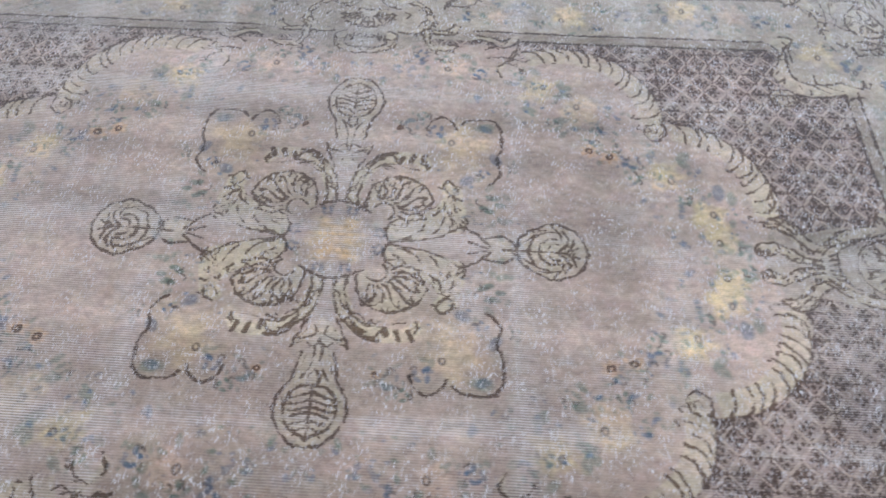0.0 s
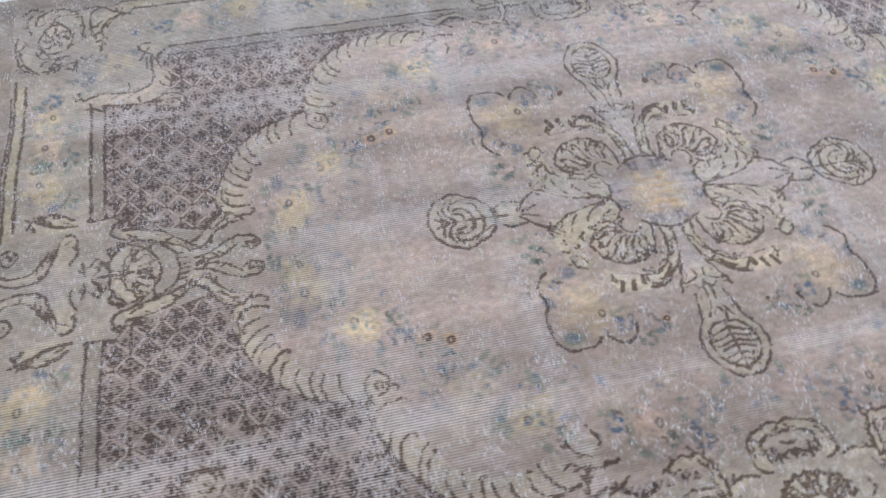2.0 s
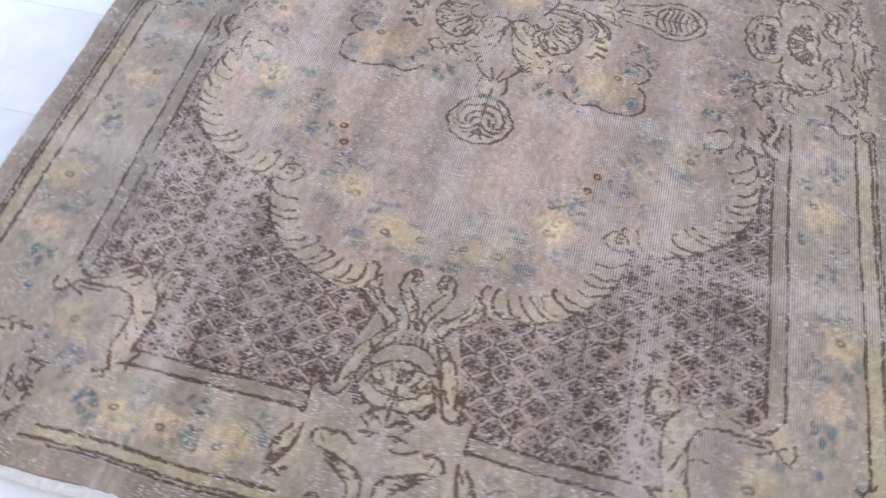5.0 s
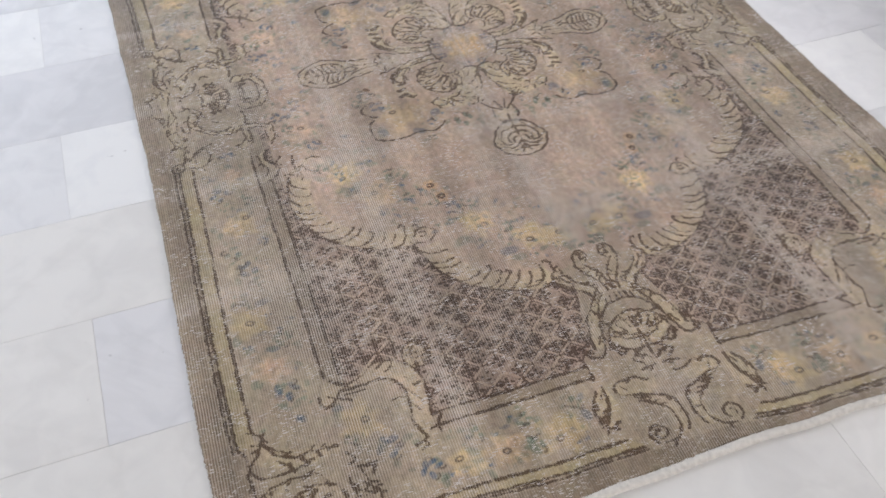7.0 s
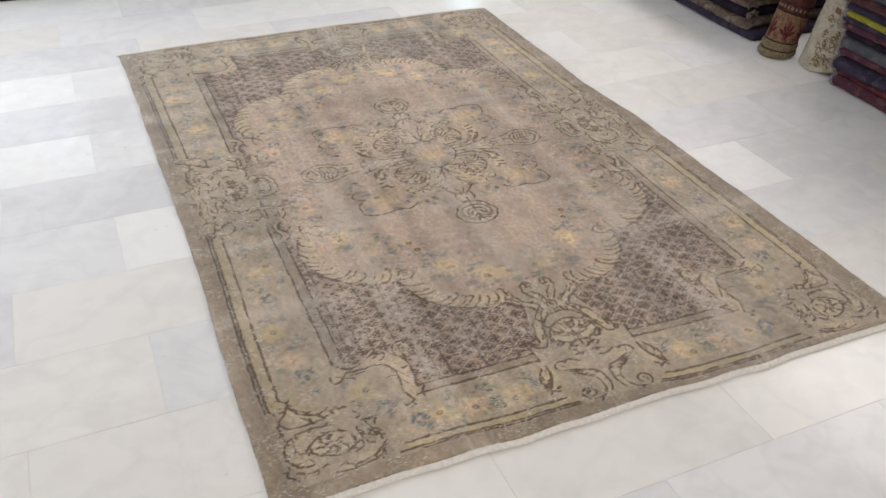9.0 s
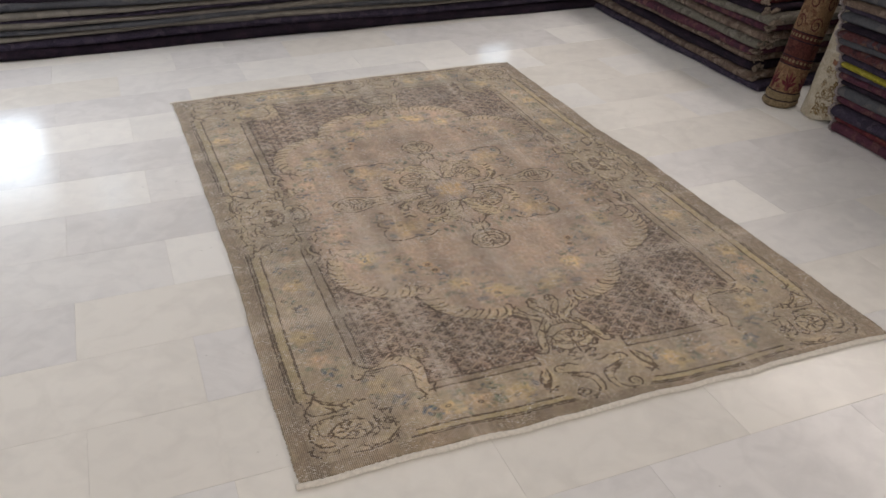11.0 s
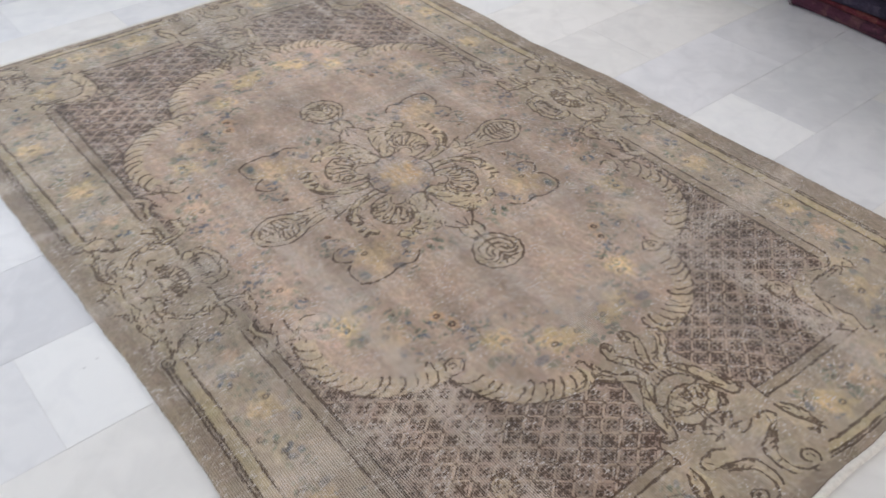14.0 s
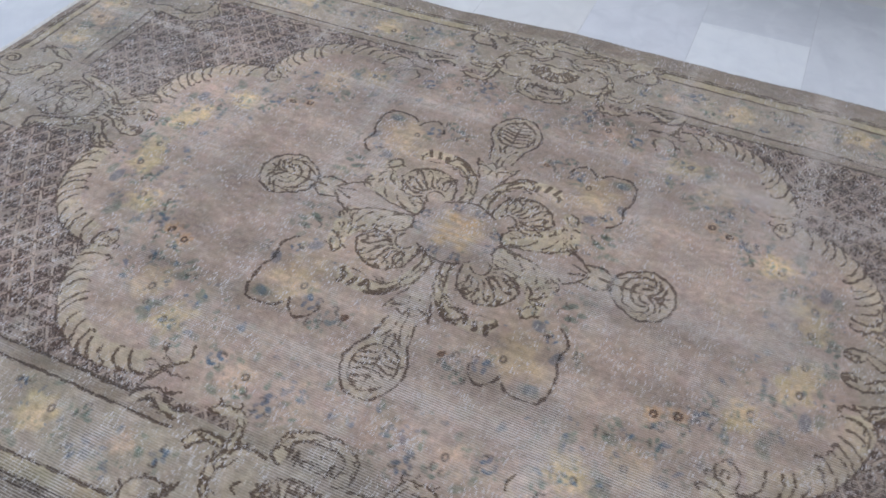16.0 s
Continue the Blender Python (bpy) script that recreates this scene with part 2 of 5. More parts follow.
def wall_with_openings(name, along, at, lo, hi, holes, outward, label):
    """A thick wall along x or y, pieced round its rectangular openings."""
    bm = bmesh.new()
    cuts = sorted({lo, hi, *[h[0] for h in holes], *[h[1] for h in holes]})
    for a, b in zip(cuts, cuts[1:]):
        spans = [(0.0, ZC)]
        for h in holes:
            if h[0] <= a and b <= h[1]:
                spans = [(0.0, h[2]), (h[3], ZC)]
        for z0, z1 in spans:
            if z1 - z0 > 0.01:
                d0, d1 = sorted((at, at + outward * TH))
                add_box(bm, (a, d0, z0) if along == "x" else (d0, a, z0), (b, d1, z1) if along == "x" else (d1, b, z1))
    bmesh.ops.remove_doubles(bm, verts=bm.verts, dist=1e-5)
    return tagged(link_mesh(name, bm, M_WALL), label, "wall", kind="structure")


# south, east and west openings are unseen, added to hold their lamps
HOLES_S = [(-2.6, 1.9, 0.35, 2.65)]
HOLES_N = [(-3.34, -2.34, 1.22, 2.1), (-1.92, -1.62, 2.1, 2.45), (2.35, 2.65, 1.15, 1.39)]
HOLES_E = [(-0.5, 4.0, 2.05, 2.75)]
HOLES_W = [(0.0, 4.4, 0.95, 2.55)]
wall_with_openings("wall_south", "x", Y0, X0 - TH, X1 + TH, HOLES_S, -1, "white plastered wall with a wide unseen opening, assumed for light")
wall_with_openings("wall_north", "x", Y1, X0 - TH, X1 + TH, HOLES_N, 1, "white plastered wall with bright window openings")
wall_with_openings("wall_west", "y", X0, Y0, Y1, HOLES_W, -1, "white plastered wall with one wide unseen opening, assumed for light")
wall_with_openings("wall_east", "y", X1, Y0, Y1, HOLES_E, 1, "white plastered wall with a high unseen strip, added for light")
tagged(link_mesh("ceiling", box((X0 - TH, Y0 - TH, ZC), (X1 + TH, Y1 + TH, ZC + 0.2)), M_CEIL), "plain white plastered ceiling", "ceiling", kind="structure")


def window(name, along, at, hole, outward):
    """Frame round one opening, and a pane in it."""
    a, b, z0, z1 = hole
    root = new(name)
    tagged(root, "unseen white painted window frame with clear glass", "window", kind="structure")
    fw = min(0.06, (b - a) * 0.12)
    d0, d1 = sorted((at + outward * 0.11, at + outward * 0.16))
    def piece(nm, s0, s1, h0, h1, e0, e1, mat):
        lo, hi = ((s0, e0, h0), (s1, e1, h1)) if along == "x" else ((e0, s0, h0), (e1, s1, h1))
        return part(nm, box(lo, hi), mat, root)
    g = 0.002
    piece("window_frame", a + g, a + fw, z0 + g, z1 - g, d0, d1, M_FRAME)
    piece("window_frame", b - fw, b - g, z0 + g, z1 - g, d0, d1, M_FRAME)
    piece("window_frame", a + fw, b - fw, z0 + g, z0 + fw, d0, d1, M_FRAME)
    piece("window_frame", a + fw, b - fw, z1 - fw, z1 - g, d0, d1, M_FRAME)
    pane = piece("pane", a + fw, b - fw, z0 + fw, z1 - fw, d0 + 0.02, d0 + 0.026, M_GLASS)
    pane.visible_shadow = False


# windows 1, 5 and 6 fill the added openings
window("window_1", "x", Y0, HOLES_S[0], -1)
for i, h in enumerate(HOLES_N):
    window("window_%d" % (i + 2), "x", Y1, h, 1)
window("window_5", "y", X0, HOLES_W[0], -1)
window("window_6", "y", X1, HOLES_E[0], 1)

# ---------------------------------------------------------------- the worn rug: its woven drawing
# One quarter of the design is drawn on a fine sheet (a: across, b: along, from the rug's middle), then woven into all four quarters.
STEP = 0.0014
NA, NB = 722, 1106
GA, GB = np.meshgrid((np.arange(NA) + 0.5) * STEP, (np.arange(NB) + 0.5) * STEP)
HALF, LONG = 1.0, 1.53
C_FIELD = np.array((0.400, 0.308, 0.249))
C_BORDER = np.array((0.342, 0.287, 0.222))
C_BAND = np.array((0.244, 0.198, 0.150))
C_CREAM = np.array((0.495, 0.418, 0.288))
C_STRIPE = np.array((0.385, 0.325, 0.205))
C_LINE = np.array((0.042, 0.027, 0.018))
C_TREL = np.array((0.285, 0.218, 0.182))
C_GOLD = np.array((0.565, 0.445, 0.25))
C_PINK = np.array((0.55, 0.40, 0.29))
C_BLUE = np.array((0.042, 0.088, 0.152))
C_GREEN = np.array((0.115, 0.165, 0.125))
sheet = np.empty((NB, NA, 3))
sheet[:] = C_BORDER
region = np.zeros((NB, NA), np.int32)
INK = np.full((NB, NA), -0.007)  # how deep inside a dark outline, in metres
rng = np.random.default_rng(7)


def soft_noise(h, w, cell_h, cell_w, gen):
    """Smooth random field in 0..1."""
    gh, gw = int(h / cell_h) + 3, int(w / cell_w) + 3
    g = gen.random((gh, gw))
    y, x = np.arange(h) / cell_h, np.arange(w) / cell_w
    yi, xi = y.astype(int), x.astype(int)
    fy, fx = (y - yi)[:, None], (x - xi)[None, :]
    fy, fx = fy * fy * (3 - 2 * fy), fx * fx * (3 - 2 * fx)
    t = g[yi][:, xi] * (1 - fx) + g[yi][:, xi + 1] * fx
    u = g[yi + 1][:, xi] * (1 - fx) + g[yi + 1][:, xi + 1] * fx
    return t * (1 - fy) + u * fy


GAPS = soft_noise(NB, NA, 11, 11, rng)
GRAIN = 0.6 * soft_noise(NB, NA, 9, 9, rng) + 0.4 * soft_noise(NB, NA, 4, 4, rng)
MIST = 0.5 * soft_noise(NB, NA, 38, 38, rng) + 0.5 * soft_noise(NB, NA, 15, 15, rng)


def window_of(pts, pad):
    lo, hi = pts.min(0) - pad, pts.max(0) + pad
    i0, i1 = max(0, int(lo[1] / STEP)), min(NB, int(hi[1] / STEP) + 2)
    j0, j1 = max(0, int(lo[0] / STEP)), min(NA, int(hi[0] / STEP) + 2)
    return (slice(i0, i1), slice(j0, j1)) if i1 > i0 and j1 > j0 else None


def reach(w, pts, closed=False):
    """Distance of the sheet's cells in a window from a drawn line."""
    x, y = GA[w], GB[w]
    best = np.full(x.shape, 9.0)
    ends = np.roll(pts, -1, 0) if closed else pts[1:]
    for (ax, ay), (bx, by) in zip(pts, ends):
        dx, dy = bx - ax, by - ay
        t = np.clip(((x - ax) * dx + (y - ay) * dy) / (dx * dx + dy * dy + 1e-12), 0, 1)
        best = np.minimum(best, (x - ax - t * dx) ** 2 + (y - ay - t * dy) ** 2)
    return np.sqrt(best)


def tint(w, mask, colour):
    sheet[w] = sheet[w] * (1 - mask[..., None]) + np.asarray(colour) * mask[..., None]


def stroke(pts, width=0.0048, colour=C_LINE, alpha=0.92):
    pts = np.asarray(pts, float)
    w = window_of(pts, width + 0.007)
    if w and colour is C_LINE:
        wear = 0.0012 * (1 - GRAIN[w]) + 0.0016 * np.clip(0.35 - GAPS[w], 0, 1) + 0.0026 * (0.42 - MIST[w]) + 0.002 * (0.92 - alpha)
        INK[w] = np.maximum(INK[w], np.clip(width * 0.45 + 0.0007 - wear - reach(w, pts), -0.007, 0.004))
    elif w:
        m = np.clip((width * 0.55 + 0.0015 - reach(w, pts)) / 0.002, 0, 1)
        tint(w, m * alpha * np.clip(0.42 + 1.3 * GRAIN[w], 0.3, 1), colour)


def inside(w, pts):
    x, y = GA[w], GB[w]
    odd = np.zeros(x.shape, bool)
    for (ax, ay), (bx, by) in zip(pts, np.roll(pts, -1, 0)):
        if ay != by:
            odd ^= ((ay > y) != (by > y)) & (x < (bx - ax) * (y - ay) / (by - ay) + ax)
    return odd


def fill(pts, colour=C_CREAM, alpha=0.68, ident=None, line=None):
    pts = np.asarray(pts, float)
    w = window_of(pts, 0.004)
    if not w:
        return
    odd = inside(w, pts)
    if colour is not None:
        tint(w, odd * alpha * np.clip(0.55 + 0.7 * GRAIN[w], 0, 1), colour)
    if colour is not None and alpha > 0.5:
        INK[w][odd] = -0.007
    if ident is not None:
        region[w][odd] = ident
    if line:
        stroke(np.vstack((pts, pts[:1])), line)


def arc(c, r, d0, d1, n=24, ry=None):
    t = np.radians(np.linspace(d0, d1, n))
    return np.stack((c[0] + r * np.cos(t), c[1] + (ry or r) * np.sin(t)), 1)


def spiral(c, r0, r1, d0, turn, n=30):
    t = np.linspace(0, 1, n)
    r, d = r0 + (r1 - r0) * t, np.radians(d0 + turn * t)
    return np.stack((c[0] + r * np.cos(d), c[1] + r * np.sin(d)), 1)


FLOWERS = []


def flower(c, r, colour, ring=True, greens=3, seed=0):
    """A faded blossom: lobed petals that bleed into the ground, shaded folds, a small ringed eye, a few leaves."""
    g = np.random.default_rng(seed + 100)
    c = np.asarray(c, float)
    for k in range(greens):
        an, ln = g.random() * 6.28, r * (0.95 + 0.35 * g.random())
        e = c + ln * np.array((np.cos(an), np.sin(an)))
        daub(e, r * (0.26 + 0.2 * g.random()), C_GREEN if g.random() < 0.75 else C_BLUE, 0.62, g)
    lobes, ph = 5 + int(g.random() * 2), g.random() * 6.28
    w = window_of(np.array((c - r * 1.4, c + r * 1.4)), 0.002)
    if not w:
        return
    x, y = GA[w] - c[0], GB[w] - c[1]
    rad, an = np.hypot(x, y), np.arctan2(y, x)
    edge = r * (0.86 + 0.16 * np.cos(lobes * an + ph)) * (0.62 + 0.72 * MIST[w])
    m = np.clip((edge - rad) / (r * 0.30), 0, 1) * np.clip(0.62 + 0.5 * (GRAIN[w] - 0.4) + 0.35 * (GAPS[w] - 0.5), 0.25, 0.92)
    tint(w, m, colour)
    FLOWERS.append(len(FLOWERS) + 40)
    region[w][m > 0.3] = FLOWERS[-1]
    for k in range(4):
        daub(c + r * 0.55 * (g.random(2) - 0.5) * 2, r * 0.42, colour * (0.78 + 0.36 * g.random()) * np.array((1.0, 1.0, 0.88 + 0.3 * g.random())), 0.5, g)
    for k in range(6):
        an = g.random() * 6.28
        e = c + r * (0.30 + 0.5 * g.random()) * np.array((np.cos(an), np.sin(an)))
        d0 = g.random() * 360
        stroke(arc(e, r * 0.22, d0, d0 + 110, 8), 0.0036, colour * (0.5 + 0.25 * g.random()), 0.6)
    if ring and g.random() < 0.7:
        o = c + r * (g.random(2) - 0.5) * 0.8
        stroke(arc(o, 0.0080, 0, 330, 14, 0.0062), 0.0044, C_LINE * 1.6, 0.85)


def daub(c, r, colour, alpha, g):
    c = np.asarray(c, float)
    w = window_of(np.array((c - r * 1.5, c + r * 1.5)), 0.002)
    if w:
        an = g.random() * 3.14
        x, y = GA[w] - c[0], GB[w] - c[1]
        u, v = x * np.cos(an) + y * np.sin(an), -x * np.sin(an) + y * np.cos(an)
        rad = np.hypot(u, v * 1.7)
        m = np.clip((r * (0.6 + 0.75 * MIST[w]) - rad) / (r * 0.35), 0, 1) * alpha * np.clip(0.45 + 0.8 * GRAIN[w], 0, 1)
        tint(w, m, colour)


def sprig(c, r, colour, seed=0):
    """A small blue or green blossom of a few petals."""
    g = np.random.default_rng(seed + 500)
    c = np.asarray(c, float)
    n = 5
    for k in range(n):
        an = 6.28 * k / n + g.random()
        daub(c + r * 0.55 * np.array((np.cos(an), np.sin(an))), r * 0.42, colour, 0.88 if g.random() < 0.75 else 0.5, g)
    for k in range(3):
        an = g.random() * 6.28
        e = c + r * 0.7 * np.array((np.cos(an), np.sin(an)))
        d0 = g.random() * 360
        stroke(arc(e, r * 0.28, d0, d0 + 130, 7), 0.0036, C_LINE * 1.2, 0.75)
    for k in range(2):
        an = g.random() * 6.28
        daub(c + r * 1.3 * np.array((np.cos(an), np.sin(an))), r * 0.45, C_GREEN, 0.5, g)


# grounds
EDGE, STRIPE_O, BORDER, STRIPE_I, TRELLIS, OVAL, MEDAL, R_ALONG, R_ACROSS, END_C, SIDE_C, CORNER, BRACKET = range(1, 14)
region[:] = BORDER
field = (GA < 0.69) & (GB < 1.272)
sheet[field] = C_TREL
region[field] = TRELLIS
# trellis of slanting bars with a four-lobed knot in every lozenge
U, V = (GA - 0.596) / 0.0715 + (GB - 0.873) / 0.0582, (GA - 0.596) / 0.0715 - (GB - 0.873) / 0.0582
fu, fv = np.abs(U - np.round(U)), np.abs(V - np.round(V))
petal = 0.112 - np.hypot(fu - 0.165, fv - 0.165)
eye = 0.075 - np.hypot(fu, fv)
rim = 0.012 - np.abs(np.maximum(fu, fv) - 0.385)
bars = np.clip((0.088 - np.minimum(0.5 - fu, 0.5 - fv)) / 0.03, 0, 1)
cross = 0.075 - np.hypot(0.5 - fu, 0.5 - fv)
worn = 0.0022 * (1 - GRAIN) + 0.0034 * np.clip(0.52 - MIST, -0.1, 1)
INK[field] = np.clip(np.maximum(np.maximum(petal, eye), np.maximum(rim, cross)) * 0.046 + 0.0013 - worn, -0.007, 0.004)[field]
m = bars * 0.9 * np.clip(0.5 + 0.9 * GRAIN, 0, 1) * field
sheet[:] = sheet * (1 - m[..., None]) + C_TREL * np.array((1.42, 1.45, 1.42)) * m[..., None]

# the oval field with its scalloped edge
S1, R1, S2, R2 = (0.420, 0.530), 0.250, (0.165, 0.772), 0.244
oval = (np.hypot(GA - S1[0], GB - S1[1]) < R1) | (np.hypot(GA - S2[0], GB - S2[1]) < R2)
oval |= (GA < 0.672) & (GB < 0.53)
oval |= (GA < 0.42) & (GB < 0.74) | (GA < 0.17) & (GB < 1.012)
sheet[oval] = C_FIELD
INK[oval] = -0.007
region[oval] = OVAL


def smooth(pts, n=7):
    """A soft line through a few points."""
    p = np.asarray(pts, float)
    p = np.vstack((2 * p[0] - p[1], p, 2 * p[-1] - p[-2]))
    t = np.linspace(0, 1, n, endpoint=False)[:, None]
    out = [0.5 * (2 * b + (c - a) * t + (2 * a - 5 * b + 4 * c - d) * t ** 2 + (3 * b - a - 3 * c + d) * t ** 3) for a, b, c, d in zip(p, p[1:], p[2:], p[3:])]
    return np.vstack(out + [p[-2:-1]])


NOTCH = {"share": 0.0}
notch_rng = np.random.default_rng(31)


def draw(*pts, w=0.0052, alpha=0.92):
    """A dark outline; leafy ones are notched along one side."""
    line = smooth(pts) if len(pts) > 2 else np.asarray(pts, float)
    if len(line) > 5:
        drift = np.cumsum(notch_rng.normal(0, 0.0009, (len(line), 2)), 0)
        line = line + drift - np.linspace(0, 1, len(line))[:, None] * drift[-1] + notch_rng.normal(0, 0.0006, (len(line), 2))
    stroke(line, w * 0.92, C_LINE, alpha)
    if len(line) < 9 or not NOTCH["share"]:
        return
    side = 1 if notch_rng.random() < 0.5 else -1
    for k in range(3, len(line) - 3, 3):
        if notch_rng.random() < NOTCH["share"]:
            d = line[k + 1] - line[k - 1]
            d = d / (np.hypot(*d) + 1e-9)
            n = np.array((-d[1], d[0])) * side
            stroke(np.stack((line[k], line[k] + d * 0.004 + n * 0.006, line[k] + d * 0.010 + n * (0.008 + 0.005 * notch_rng.random()))), w * 0.74, C_LINE, alpha)


def wool(*pts, tone=1.0, alpha=0.56, ident=None):
    """A pale figure with soft corners and a few thin veins along it."""
    outline = smooth(pts + pts[:1])
    fill(outline, C_CREAM * tone, alpha, ident)
    centre = outline.mean(0)
    for k in range(4, len(outline) - 4, 9):
        if notch_rng.random() < 0.55:
            a, b = outline[k], outline[min(k + 5, len(outline) - 1)]
            reach = 0.25 + 0.25 * notch_rng.random()
            stroke(np.stack((a + (centre - a) * 0.12, b + (centre - b) * reach)), 0.0036, C_LINE, 0.55)


rim_rng = np.random.default_rng(12)


def leaf_edge(c, r, d0, d1, n):
    """Feathered rim along one scallop: overlapping pale lobes, each with a dark comma that sweeps inwards."""
    outer, inner = arc(c, r, d0, d1, 40), arc(c, r - 0.058, d0, d1, 40)
    fill(np.vstack((outer, inner[::-1])), C_CREAM * 1.0, 0.62)
    stroke(outer, 0.0034, alpha=0.55)
    s = 1 if d1 > d0 else -1
    for k in range(n):
        g = np.radians(d0 + (d1 - d0) * (k + 0.5) / n) + 0.05 * (rim_rng.random() - 0.5)
        deep = 0.042 + 0.024 * rim_rng.random()
        e = lambda rr, off: (c[0] + rr * np.cos(g + s * off), c[1] + rr * np.sin(g + s * off))
        draw(e(r + 0.001, -0.02), e(r - 0.010, 0.055), e(r - 0.55 * deep, 0.125), e(r - deep, 0.150), w=0.0050)
        draw(e(r + 0.002, -0.06), e(r + 0.003, -0.02), e(r + 0.001, 0.03), w=0.0054)
        if rim_rng.random() < 0.5:
            draw(e(r - deep, 0.150), e(r - deep - 0.010, 0.12), e(r - deep - 0.006, 0.08), w=0.004, alpha=0.7)


leaf_edge(S1, R1, -24, 96, 14)
leaf_edge(S2, R2, 6, 100, 12)
# the curled eye where two scallops meet
wool((0.352, 0.752), (0.372, 0.728), (0.400, 0.738), (0.405, 0.762), (0.384, 0.776), (0.360, 0.772), tone=1.05)
draw((0.420, 0.772), (0.398, 0.780), (0.366, 0.774), (0.352, 0.752), (0.370, 0.730), (0.396, 0.736), (0.404, 0.756), w=0.0056)
draw((0.388, 0.760), (0.372, 0.758), (0.374, 0.744), (0.387, 0.745), w=0.005)

# stripes and edge band
for at0, at1, along in ((0.893, 0.928, "b"), (1.479, 1.503, "a")):
    band = (GA > at0) & (GA < at1) & (GB < 1.22) if along == "b" else (GB > at0) & (GB < at1) & (GA < 0.64)
    sheet[band] = C_STRIPE
    INK[band] = -0.007
    region[band] = STRIPE_O
stroke([(0.892, 0.30), (0.892, 1.19)], 0.0056, alpha=1.1), stroke([(0.928, 0.30), (0.928, 1.28)], 0.0056, alpha=1.1), stroke([(0.939, 0.29), (0.939, 1.36)], 0.0052, alpha=1.1)
stroke([(0.12, 1.479), (0.64, 1.479)], 0.0056, alpha=1.0), stroke([(0.12, 1.504), (0.66, 1.504)], 0.0056, alpha=1.0), stroke([(0.12, 1.513), (0.60, 1.513)], 0.0048, alpha=1.1)
band = (GA > 0.946) | (GB > 1.518)
sheet[band] = C_BAND
INK[band] = -0.007
region[band] = EDGE
for at0, at1, along in ((0.694, 0.729, "b"), (1.272, 1.304, "a")):
    band = (GA > at0) & (GA < at1) & (GB < 1.10) & (GB > 0.27) if along == "b" else (GB > at0) & (GB < at1) & (GA < 0.560) & (GA > 0.155)
    sheet[band] = C_BAND * 1.12
    INK[band] = -0.007
    region[band] = STRIPE_I
for x in (0.694, 0.729):
    stroke([(x, 0.30), (x, 1.10)], 0.0052, alpha=1.05)
for y in (1.272, 1.304):
    stroke([(0.155, y), (0.560, y)], 0.0054, alpha=1.1)
draw((0.150, 1.240), (0.163, 1.256), (0.159, 1.284), (0.162, 1.312), w=0.0066)

# brackets in the corners of the field: an arch of two pale arms that meet in a long eye
bracket = (GA > 0.565) & (GA < 0.74) & (GB > 1.145) & (GB < 1.304) | (GA > 0.535) & (GA < 0.6) & (GB > 1.15) & (GB < 1.304)
sheet[bracket], INK[bracket] = C_BORDER, -0.007
region[bracket] = BRACKET
wool((0.545, 1.132), (0.576, 1.106), (0.600, 1.098), (0.628, 1.100), (0.645, 1.116), (0.697, 1.132), (0.722, 1.112), (0.748, 1.150), (0.744, 1.184), (0.716, 1.174), (0.700, 1.150), (0.650, 1.148), (0.598, 1.148), (0.575, 1.168), (0.564, 1.200),
     (0.566, 1.245), (0.574, 1.272), (0.566, 1.320), (0.545, 1.300), (0.534, 1.272), (0.528, 1.240), (0.524, 1.180), (0.530, 1.146), tone=0.98, alpha=0.52, ident=BRACKET)
wool((0.546, 1.130), (0.540, 1.092), (0.515, 1.074), (0.484, 1.084), (0.478, 1.120), (0.494, 1.142), (0.525, 1.146), tone=1.0, alpha=0.45, ident=BRACKET)
draw((0.743, 1.184), (0.720, 1.177), (0.701, 1.151), (0.665, 1.150), (0.644, 1.148), (0.598, 1.148), (0.574, 1.167), (0.563, 1.198), (0.565, 1.244), (0.574, 1.270), (0.568, 1.302), (0.562, 1.318), (0.586, 1.333), w=0.0056)
draw((0.719, 1.112), (0.697, 1.132), (0.663, 1.124), (0.639, 1.114), (0.625, 1.099), (0.600, 1.098), (0.578, 1.104), (0.583, 1.125), w=0.0050)
draw((0.547, 1.129), (0.539, 1.092), (0.515, 1.074), (0.483, 1.085), (0.478, 1.120), (0.494, 1.141), (0.525, 1.145), (0.547, 1.129), w=0.0054)
draw((0.526, 1.117), (0.526, 1.092), (0.510, 1.083), (0.494, 1.094), (0.496, 1.116), (0.520, 1.120), w=0.0054)
draw((0.530, 1.147), (0.522, 1.170), (0.525, 1.218), (0.529, 1.246), (0.534, 1.272), w=0.0060), draw((0.546, 1.184), (0.536, 1.186), (0.527, 1.185), w=0.0046)
draw((0.504, 1.271), (0.528, 1.296), (0.526, 1.322), w=0.0052), draw((0.606, 1.208), (0.590, 1.210), (0.576, 1.211), w=0.0046)
draw((0.750, 1.146), (0.752, 1.166), (0.742, 1.182), w=0.0050), draw((0.727, 1.250), (0.712, 1.252), (0.700, 1.247), w=0.0046), draw((0.570, 1.330), (0.560, 1.345), (0.580, 1.348), w=0.0048)

# corner shell: a rosette held by broken scrolls
NOTCH["share"] = 0.36
corner = (GA > 0.675) & (GB > 1.225) & (GA < 0.945) & (GB < 1.517)
region[corner] = CORNER
INK[corner] = -0.007
sheet[corner] = C_BORDER * 0.97
wool((0.885, 1.205), (0.865, 1.240), (0.800, 1.262), (0.750, 1.276), (0.745, 1.290), (0.800, 1.300), (0.860, 1.285), (0.905, 1.260), (0.912, 1.215), tone=0.9)
wool((0.835, 1.316), (0.900, 1.328), (0.935, 1.385), (0.915, 1.440), (0.865, 1.462), (0.872, 1.440), (0.900, 1.410), (0.895, 1.365), (0.860, 1.340), tone=0.92)
